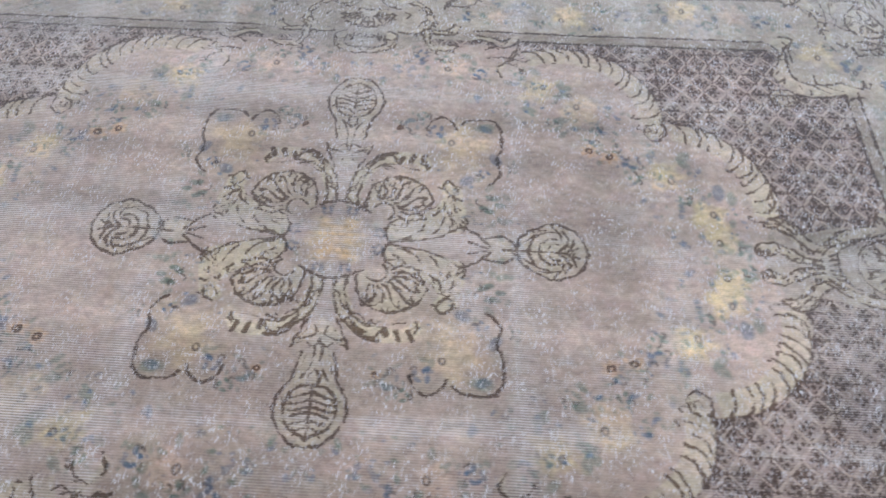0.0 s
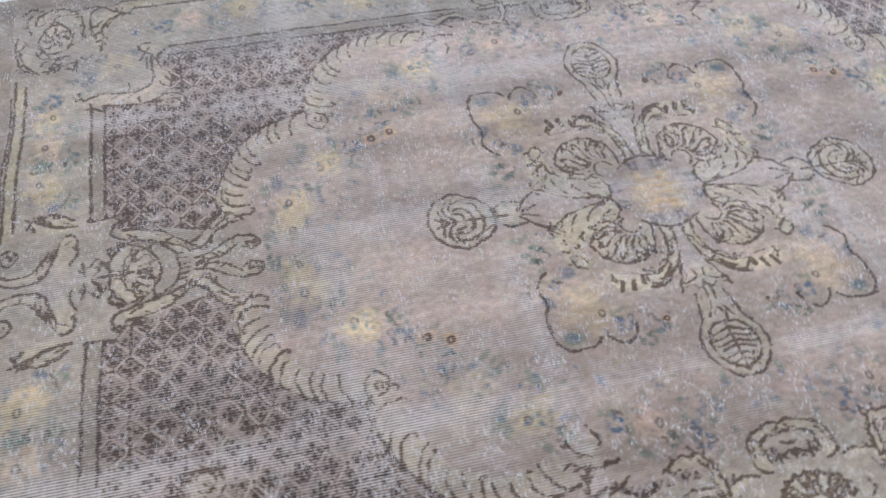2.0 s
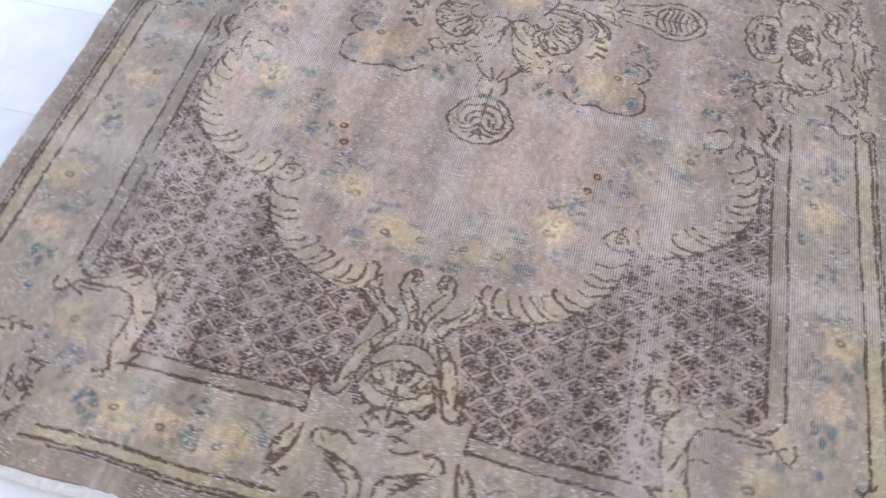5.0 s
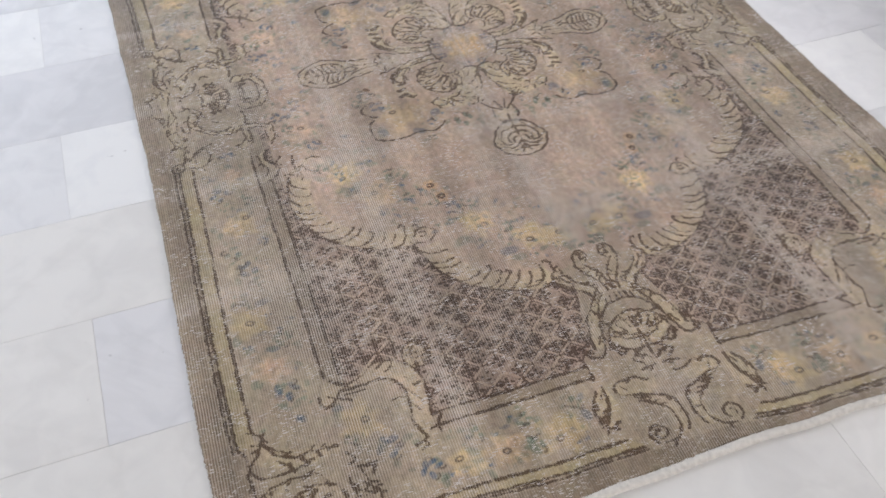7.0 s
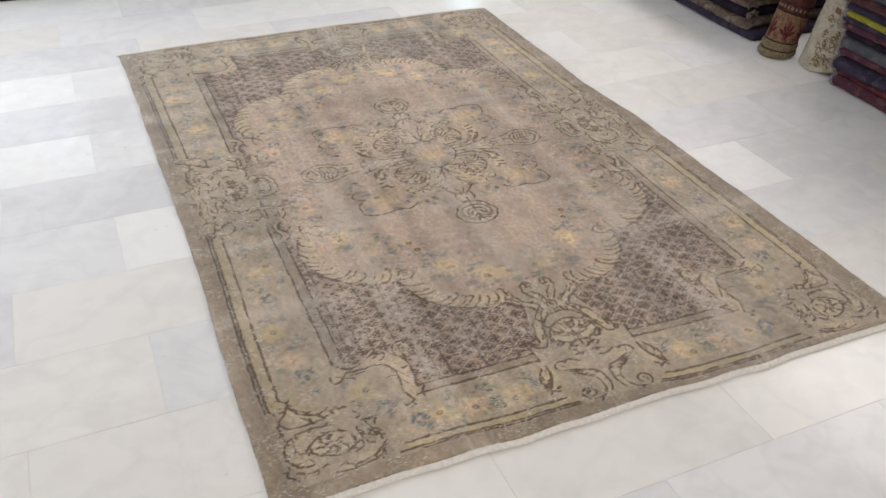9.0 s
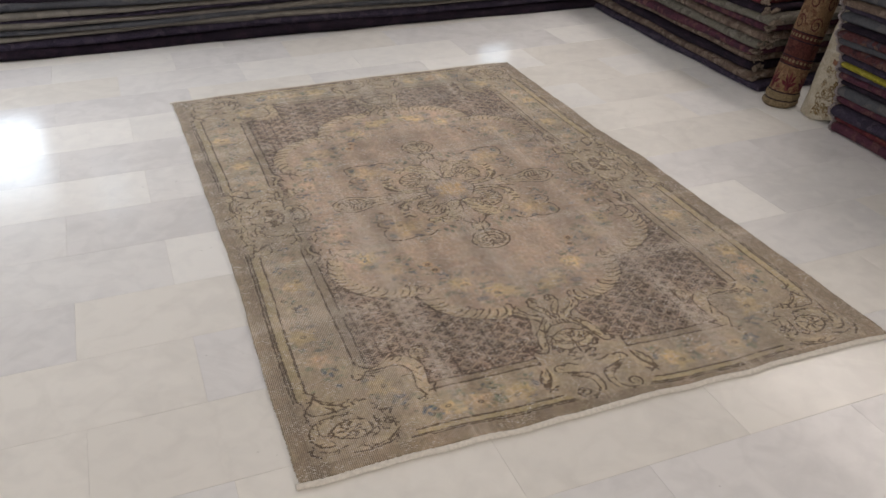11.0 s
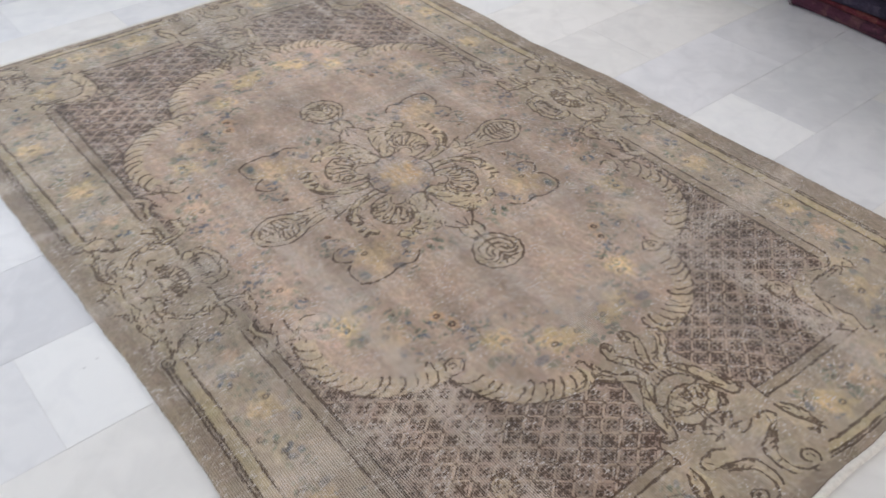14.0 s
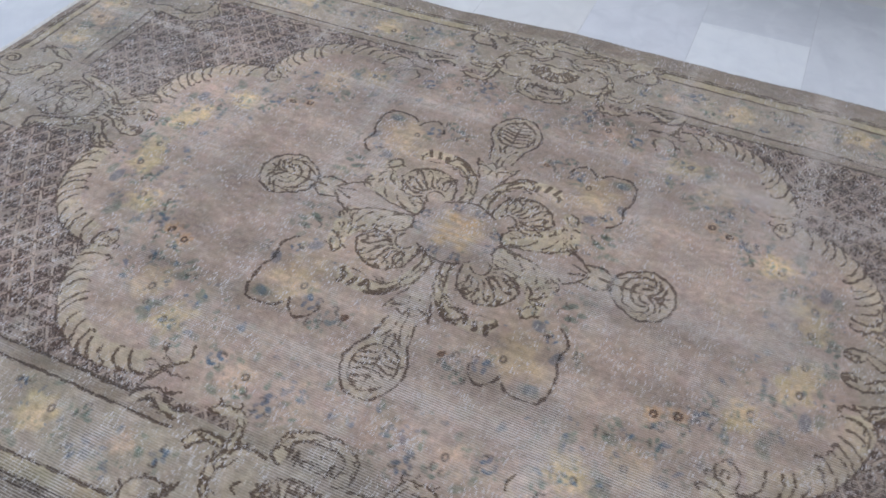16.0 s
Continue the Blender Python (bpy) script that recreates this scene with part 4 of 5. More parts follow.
# blossom at the end of the long axis: a round shell of nested petals on a rib
wool((0.0, 0.402), (0.034, 0.412), (0.060, 0.442), (0.078, 0.478), (0.072, 0.512), (0.058, 0.536), (0.028, 0.556), (0.0, 0.562), (-0.02, 0.48), tone=0.98, ident=R_ALONG)
draw((0.0, 0.402), (0.034, 0.413), (0.060, 0.443), (0.077, 0.478), (0.072, 0.510), (0.060, 0.532), (0.028, 0.555), (0.0, 0.562), w=0.0066)
draw((0.0, 0.408), (0.0, 0.530), w=0.0058), draw((0.004, 0.428), (0.034, 0.438), (0.054, 0.468), (0.052, 0.500), (0.034, 0.504), w=0.006), draw((0.004, 0.452), (0.022, 0.458), (0.036, 0.478), (0.034, 0.494), w=0.0056)
draw((0.0, 0.494), (0.018, 0.510), (0.038, 0.516), (0.058, 0.508), w=0.0062), draw((0.0, 0.510), (0.014, 0.524), (0.038, 0.532), w=0.006), draw((0.006, 0.528), (0.014, 0.542), w=0.0056)
draw((0.006, 0.474), (0.018, 0.484), (0.022, 0.498), w=0.005)

# blossoms: a soft-edged yellow or rose head with its ringed eye, leaves and small blue flowers about it
ROSE_GOLD = C_PINK * 0.5 + C_GOLD * 0.5
flower((0.0, 0.0), 0.088, ROSE_GOLD * 1.12, False, 0, 1)
flower((0.0, 0.0), 0.066, np.array((0.66, 0.44, 0.20)), False, 0, 2)
for c, r, col, s in (((0.290, 0.280), 0.082, ROSE_GOLD, 3), ((0.575, 0.250), 0.052, C_PINK, 8), ((0.506, 0.468), 0.062, C_GOLD, 9), ((0.445, 0.572), 0.064, ROSE_GOLD, 10), ((0.236, 0.762), 0.064, C_GOLD, 11), ((0.112, 0.856), 0.066, C_GOLD, 12), ((0.060, 0.868), 0.045, C_GOLD, 26)):
    flower(c, r, col, True, 4, s)
for c, r, col, s in (((0.080, 0.030), 0.018, C_BLUE, 1), ((0.022, 0.098), 0.020, C_BLUE * 1.1, 2), ((0.344, 0.212), 0.028, C_BLUE * 1.2, 5), ((0.362, 0.148), 0.030, C_BLUE * 0.6 + C_GREEN * 0.6, 4), ((0.622, 0.160), 0.028, C_BLUE, 41), ((0.556, 0.318), 0.026, C_BLUE * 1.1, 3),
                     ((0.277, 0.690), 0.030, C_BLUE, 14), ((0.330, 0.600), 0.018, C_BLUE, 9), ((0.124, 0.350), 0.038, C_GREEN * 0.85, 6), ((0.395, 0.175), 0.022, C_GREEN, 7), ((0.232, 0.400), 0.018, C_GREEN, 37), ((0.215, 0.330), 0.020, C_BLUE * 1.2, 38)):
    sprig(c, r, col, s)
for c, s in (((0.375, 0.610), 30), ((0.225, 0.690), 31), ((0.500, 0.535), 34), ((0.165, 0.800), 35), ((0.560, 0.420), 36), ((0.610, 0.225), 39), ((0.315, 0.655), 40), ((0.395, 0.500), 42), ((0.020, 0.915), 43)):
    sprig(c, 0.021, C_GREEN, s)
for c, r, col, s in (((0.806, 0.562), 0.060, C_GOLD, 13), ((0.845, 0.890), 0.058, C_GOLD, 14), ((0.824, 1.033), 0.044, C_PINK, 15), ((0.680, 1.240), 0.060, C_GOLD, 17), ((0.500, 1.418), 0.052, C_GOLD, 18), ((0.415, 1.412), 0.056, ROSE_GOLD, 19),
                     ((0.285, 1.412), 0.064, C_GOLD, 20), ((0.790, 0.362), 0.036, C_PINK, 21)):
    flower(c, r, col, True, 3, s)
for c, r, col, s in (((0.838, 0.432), 0.034, C_BLUE, 20), ((0.816, 0.722), 0.034, C_BLUE * 0.8, 21), ((0.790, 0.280), 0.026, C_BLUE * 1.2, 22), ((0.805, 1.105), 0.032, C_BLUE * 1.1, 44), ((0.645, 1.318), 0.036, C_BLUE, 23), ((0.578, 1.402), 0.032, C_BLUE * 1.1, 24),
                     ((0.840, 0.656), 0.030, C_GREEN, 26), ((0.850, 0.815), 0.030, C_GREEN, 27), ((0.785, 0.960), 0.026, C_GREEN, 28), ((0.770, 0.480), 0.022, C_GREEN, 25), ((0.800, 0.770), 0.020, C_GREEN, 33), ((0.350, 1.420), 0.028, C_GREEN, 29), ((0.350, 1.350), 0.024, C_GREEN, 30),
                     ((0.230, 1.350), 0.022, C_GREEN, 31), ((0.460, 1.350), 0.024, C_GREEN, 32), ((0.715, 1.275), 0.020, C_GREEN, 45), ((0.765, 0.640), 0.018, C_BLUE * 1.3, 34)):
    sprig(c, r, col, s)

# two small rust blossoms side by side, and a single bud near the scroll's tip
for c, size, eye in (((0.290, 0.636), 0.026, 0.0074), ((0.306, 0.588), 0.026, 0.0070), ((0.352, 0.120), 0.012, 0.0056)):
    flower(c, size, C_PINK * np.array((1.05, 0.92, 0.72)), False, 1, int(c[0] * 1000))
    stroke(arc(c, eye, 0, 360, 14), 0.0052, C_LINE, 1.0)

# small leaves between the blossoms
bud = np.random.default_rng(77)
for k in range(330):
    if k < 110 or k >= 230:
        an, rr = bud.random() * 1.57, 0.84 + 0.24 * bud.random()
        c = np.array((0.585 * rr * math.cos(an), 0.87 * rr * math.sin(an)))
    elif k < 175:
        c = np.array((0.755 + 0.12 * bud.random(), 0.30 + 0.92 * bud.random()))
    elif k < 205:
        c = np.array((0.20 + 0.40 * bud.random(), 1.33 + 0.13 * bud.random()))
    else:
        an = bud.random() * 1.57
        c = (0.30 + 0.12 * bud.random()) * np.array((math.cos(an), math.sin(an)))
    tone = bud.random()
    hue = C_BLUE * (0.9 + 0.8 * bud.random()) if tone < 0.36 else C_GREEN * (0.85 + 0.4 * bud.random()) if tone < 0.92 else C_PINK * 0.8
    for m in range(1 + int(3 * bud.random())):
        daub(c + 0.022 * (bud.random(2) - 0.5), 0.005 + 0.008 * bud.random() ** 2, hue, 0.3 + 0.45 * bud.random(), bud)

# ---------------------------------------------------------------- the worn rug: its cloth
NX, NY = 781, 1201
RUG_Z = 0.010


def rug_place(p, q):
    """From the design (across, along) to the floor: the loom's unevenness, wider at one end and slightly askew."""
    y0 = np.where(q < 0, q, q * 1.022)
    x = p * np.where(p < 0, 1.06 + 0.038 * y0, 0.975 - 0.0155 * y0)
    return x, y0 + x * (0.02 + 0.005 * q)


def side_reach(q, side):
    """Where the selvedge runs: the cloth spreads towards its near end."""
    if side > 0:
        return np.interp(q, (-1.5, -0.8, -0.4, 0.0, 0.22, 0.40, 0.70, 1.5), (1.054, 1.056, 1.050, 1.048, 1.026, 1.008, 1.020, 1.010))
    return np.interp(q, (-1.5, -0.9, -0.4, 0.1, 0.7, 1.5), (1.012, 1.008, 0.995, 0.990, 0.998, 1.0))


def end_bow(p, q):
    """The far end bellies out between its corners."""
    return 0.026 * np.clip(1 - np.abs(p) ** 2.5, 0, 1) * np.clip((q - 1.25) / 0.28, 0, 1)


def rug_cloth():
    gen = np.random.default_rng(21)
    pv, qv = np.linspace(-1.0, 1.0, NX), np.linspace(-LONG - 0.026, LONG + 0.004, NY)
    p, q = np.meshgrid(pv, qv)
    p = p * np.where(p > 0, side_reach(q, 1), side_reach(q, -1))
    wob = lambda cell, amp: (soft_noise(NY, NX, cell, cell, gen) - 0.5) * 2 * amp
    ps, qs = p + wob(120, 0.003) + wob(22, 0.0010), q + wob(120, 0.003) + wob(22, 0.0010)
    ps = ps - (0.008 - 0.02 * np.clip((np.abs(q) - 0.2) / 0.8, 0, 1)) * np.clip((np.abs(p) - 0.75) / 0.12, 0, 1) * (p < 0)
    ps = ps - 0.03 * np.clip((p - 0.5) / 0.25, 0, 1) * np.clip((0.5 - q) / 0.8, 0, 1)
    qs = qs + 0.021 * np.clip(p / 0.30, 0, 1) * np.clip((-q - 1.17) / 0.10, 0, 1) - 0.016 * np.clip(-p / 0.6, 0, 1) * np.clip((-q - 1.36) / 0.1, 0, 1)
    ps, qs = ps + wob(5, 0.0014), qs + wob(5, 0.0014)
    fa = np.clip(np.abs(ps) / STEP - 0.5, 0, NA - 2.001)
    fb = np.clip(np.abs(qs) / STEP - 0.5, 0, NB - 2.001)
    ia, ib = fa.astype(int), fb.astype(int)
    ta, tb = (fa - ia)[..., None], (fb - ib)[..., None]
    dye = (sheet[ib, ia] * (1 - ta) + sheet[ib, ia + 1] * ta) * (1 - tb) + (sheet[ib + 1, ia] * (1 - ta) + sheet[ib + 1, ia + 1] * ta) * tb
    ink = (INK[ib, ia] * (1 - ta[..., 0]) + INK[ib, ia + 1] * ta[..., 0]) * (1 - tb[..., 0]) + (INK[ib + 1, ia] * (1 - ta[..., 0]) + INK[ib + 1, ia + 1] * ta[..., 0]) * tb[..., 0]
    ids = region[ib, ia]
    # fading: broad clouds, threadbare creases where it lay folded, bare knots
    cloud = 0.5 * soft_noise(NY, NX, 150, 150, gen) + 0.3 * soft_noise(NY, NX, 60, 60, gen) + 0.2 * soft_noise(NY, NX, 26, 18, gen)
    mean = dye.mean(2, keepdims=True)
    fade = np.clip((cloud - 0.45) * 1.3, 0, 0.3)[..., None]
    dye = dye * (1 - fade * 0.55) + (0.45 * mean + 0.16) * np.array((1.09, 0.99, 0.92)) * fade * 0.55
    crease = np.zeros((NY, NX))
    for at0, wide in ((-0.03, 0.034), (-0.47, 0.03), (0.47, 0.026)):
        crease += 0.55 * np.exp(-((p - at0) / wide) ** 2)
    for at0, wide in ((0.0, 0.028), (-0.40, 0.026), (0.41, 0.024), (-0.80, 0.035), (0.74, 0.045)):
        crease += 0.42 * np.exp(-((q - at0) / wide) ** 2)
    streak = soft_noise(NY, NX, 90, 3, gen) * 0.6 + soft_noise(NY, NX, 5, 40, gen) * 0.4
    crease = np.clip(np.clip(crease, 0, 1) * (-0.25 + 2.0 * streak * cloud * 1.6) + 0.25 * np.clip(streak - 0.62, 0, 1), 0, 0.42)[..., None]
    dye = dye * (1 - crease) + np.array((0.58, 0.53, 0.495)) * crease
    speck = gen.random((NY, NX)) < 0.002 + 0.012 * np.clip(cloud - 0.5, 0, 1)
    for k in (1, 2):
        speck |= np.roll(speck, k, 1) & (gen.random((NY, NX)) < 0.55)
    light = (speck * (0.3 + 0.6 * gen.random((NY, NX))))[..., None] * (ids != EDGE)[..., None]
    dye = dye * (1 - light) + np.array((0.62, 0.58, 0.53)) * light
    rub = np.clip((soft_noise(NY, NX, 48, 34, gen) * 0.6 + soft_noise(NY, NX, 14, 9, gen) * 0.4 - 0.60) * 4, 0, 1) * soft_noise(NY, NX, 2, 7, gen)
    rub = (0.36 * rub * (ids != EDGE))[..., None]
    dye = dye * (1 - rub) + np.array((0.55, 0.51, 0.50)) * rub
    for ch in range(3):
        dye[..., ch] *= 1 + 0.05 * (soft_noise(NY, NX, 12, 12, gen) - 0.5) + 0.03 * (soft_noise(NY, NX, 4, 4, gen) - 0.5)
    folds = 0.26 * (soft_noise(NY, 2, 34, 9, gen)[:, :1] - 0.5) + 0.40 * (soft_noise(2, NX, 9, 24, gen)[:1] - 0.5) + 0.26 * (soft_noise(NY, NX, 85, 85, gen) - 0.5)
    dye = dye * (1 + folds)[..., None]
    mottle = 1 + 0.18 * (soft_noise(NY, NX, 2, 2, gen) - 0.5) + 0.18 * (soft_noise(NY, NX, 7, 4, gen) - 0.5) + 0.22 * (soft_noise(NY, NX, 30, 30, gen) - 0.5)
    dye = dye * mottle[..., None]
    ink = ink - 0.004 * np.clip(cloud - 0.56, 0, 0.3) - 0.003 * crease[..., 0] - 0.0025 * rub[..., 0]
    patches = soft_noise(NY, NX, 95, 30, gen) * 0.6 + soft_noise(NY, NX, 30, 12, gen) * 0.4
    bare = np.clip(0.24 - 0.05 * p + 0.36 * np.clip((-q - 0.25) / 0.6, 0, 1) + 1.0 * (cloud - 0.52), 0.12, 0.85) * np.clip(0.35 + 1.6 * (patches - 0.25), 0.2, 1.2)
    bare = np.clip(bare + 1.2 * rub[..., 0] + 1.1 * crease[..., 0], 0, 1)
    # shape: thin where the dark dye has eaten the wool, rippled along the sides
    x, y = rug_place(p, q)
    edge_wave = 0.003 * np.sin(q * 4.3 + 0.6) + 0.0012 * np.sin(q * 17 + 2) + 0.0008 * np.sin(q * 41) + 0.003 * (gen.random((NY, 1)) - 0.5)
    x = x + edge_wave * np.abs(p) ** 3 * np.sign(p)
    y = y + (0.0035 * np.sin(p * 9 + 1) + 0.002 * np.sin(p * 23)) * np.abs(q / LONG) ** 6 + end_bow(p, q)
    lum = dye.mean(2) * np.clip(0.6 - ink * 100, 0.3, 1)
    z = RUG_Z + 0.0016 * np.clip((lum - 0.25) * 2, -1, 1) + 0.0022 * (cloud - 0.5) + 0.0010 * (soft_noise(NY, NX, 3, 3, gen) - 0.5)
    z = z + 0.004 * np.clip(soft_noise(NY, NX, 55, 90, gen) - 0.6, 0, 1) * (np.abs(p) > 0.85)
    z[:, (0, -1)], z[(0, -1), :] = 0.002, 0.002
    dye = dye * np.array((1.10, 1.04, 0.94))
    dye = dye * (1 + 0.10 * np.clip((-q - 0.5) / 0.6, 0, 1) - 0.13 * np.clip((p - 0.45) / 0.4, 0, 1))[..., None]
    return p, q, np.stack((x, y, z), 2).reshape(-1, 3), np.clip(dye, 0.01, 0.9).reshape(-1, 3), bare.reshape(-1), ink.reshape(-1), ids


def rug():
    p, q, co, dye, bare, ink, ids = rug_cloth()
    root = new("area_rug")
    tagged(root, "large worn floral wool rug, faded grey-beige, lying on the marble floor", "rug")
    names = {EDGE: ("edge_band", "plain brown outer edge of the rug"), STRIPE_O: ("outer_stripe", "pale olive stripe with dark lines"), BORDER: ("border", "beige border with yellow and blue flowers"),
             STRIPE_I: ("inner_stripe", "brown stripe with dark lines"), TRELLIS: ("trellis_corner", "dark plum trellis corner"), OVAL: ("oval_field", "faded mauve-grey oval field"),
             MEDAL: ("centre_medallion", "cream acanthus scrolls with dark outlines"), R_ALONG: ("rosette", ""), R_ACROSS: ("rosette", ""), END_C: ("end_cartouche", "cream scrolls round a rosette"),
             SIDE_C: ("side_cartouche", "cream scrolls round a shell"), CORNER: ("corner_shell", ""), BRACKET: ("corner_bracket", "")}
    cell = ids[:-1, :-1].copy()
    east, north = (p[:-1, :-1] > 0).astype(int), (q[:-1, :-1] > 0).astype(int)
    key = cell * 4
    whole = np.isin(cell, (EDGE, BORDER, OVAL, MEDAL, 40))
    ends, sides = np.isin(cell, (R_ALONG, END_C)), np.isin(cell, (R_ACROSS, SIDE_C))
    long_stripe = np.isin(cell, (STRIPE_O, STRIPE_I)) & (np.abs(p[:-1, :-1]) > 0.68)
    key = key + np.where(whole, 0, np.where(ends, north, np.where(sides, 2 * east, 2 * east + north)))
    key = key + np.where(long_stripe, 4000, 0)
    i, j = np.meshgrid(np.arange(NY - 1), np.arange(NX - 1), indexing="ij")
    a = i * NX + j
    quads = np.stack((a, a + 1, a + NX + 1, a + NX), 2).reshape(-1, 4)
    order = np.argsort(key.reshape(-1), kind="stable")
    keys, starts = np.unique(key.reshape(-1)[order], return_index=True)
    for k, cells in zip(keys, np.split(order, starts[1:])):
        name, label = names.get((int(k) % 4000) // 4, ("flower", ""))
        used, faces = np.unique(quads[cells].reshape(-1), return_inverse=True)
        me = bpy.data.meshes.new(name)
        n = len(cells)
        me.vertices.add(len(used)), me.loops.add(4 * n), me.polygons.add(n)
        me.vertices.foreach_set("co", co[used].reshape(-1).astype(np.float32))
        me.loops.foreach_set("vertex_index", faces.reshape(-1).astype(np.int32))
        me.polygons.foreach_set("loop_start", np.arange(0, 4 * n, 4, dtype=np.int32))
        me.update(calc_edges=True)
        c4 = np.ones((len(used), 4), np.float32)
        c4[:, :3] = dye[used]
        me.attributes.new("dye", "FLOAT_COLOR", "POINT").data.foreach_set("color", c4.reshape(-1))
        me.attributes.new("bare", "FLOAT", "POINT").data.foreach_set("value", bare[used].astype(np.float32))
        me.attributes.new("ink", "FLOAT", "POINT").data.foreach_set("value", ink[used].astype(np.float32))
        me.polygons.foreach_set("use_smooth", np.ones(n, bool))
        me.materials.append(M_PILE)
        ob = new(name, me)
        ob.parent = root
        if label:
            ob["label"] = label
    # the rolled cotton ends
    for sign, thick, nm in ((-1, 0.0070, "fringe"), (1, 0.0062, "fringe")):
        bm = bmesh.new()
        gen = np.random.default_rng(5 + sign)
        rows = []
        end_q = -LONG - 0.026 if sign < 0 else LONG + 0.004
        ps = np.linspace(-side_reach(end_q, -1) - 0.014, side_reach(end_q, 1) + 0.006, 520)
        xs, ys = rug_place(ps, np.full(520, end_q))
        ys = ys + (0.0035 * np.sin(ps * 9 + 1) + 0.002 * np.sin(ps * 23)) + end_bow(ps, end_q)
        for k in range(520):
            r = thick * (0.92 + 0.16 * gen.random() + 0.06 * math.sin(k * 0.9) * math.sin(k * 0.031))
            cy, cz = ys[k] + sign * (thick * 1.1 + 0.0015 * np.sin(ps[k] * 31)), r * 0.8 + 0.0005
            rows.append([bm.verts.new((xs[k], cy + 1.6 * r * math.cos(g), max(0.0005, cz + r * 0.85 * math.sin(g)))) for g in np.linspace(0, 2 * math.pi, 8, endpoint=False)])
        for r0, r1 in zip(rows, rows[1:]):
            for m in range(8):
                bm.faces.new((r0[m], r1[m], r1[(m + 1) % 8], r0[(m + 1) % 8]))
        bm.faces.new(rows[0][::-1]), bm.faces.new(rows[-1])
        bmesh.ops.recalc_face_normals(bm, faces=bm.faces)
        part(nm, bm, M_FRINGE, root, "twisted off-white cotton fringe", True)
    return root


rug()

# ---------------------------------------------------------------- stacked and rolled rugs along the walls


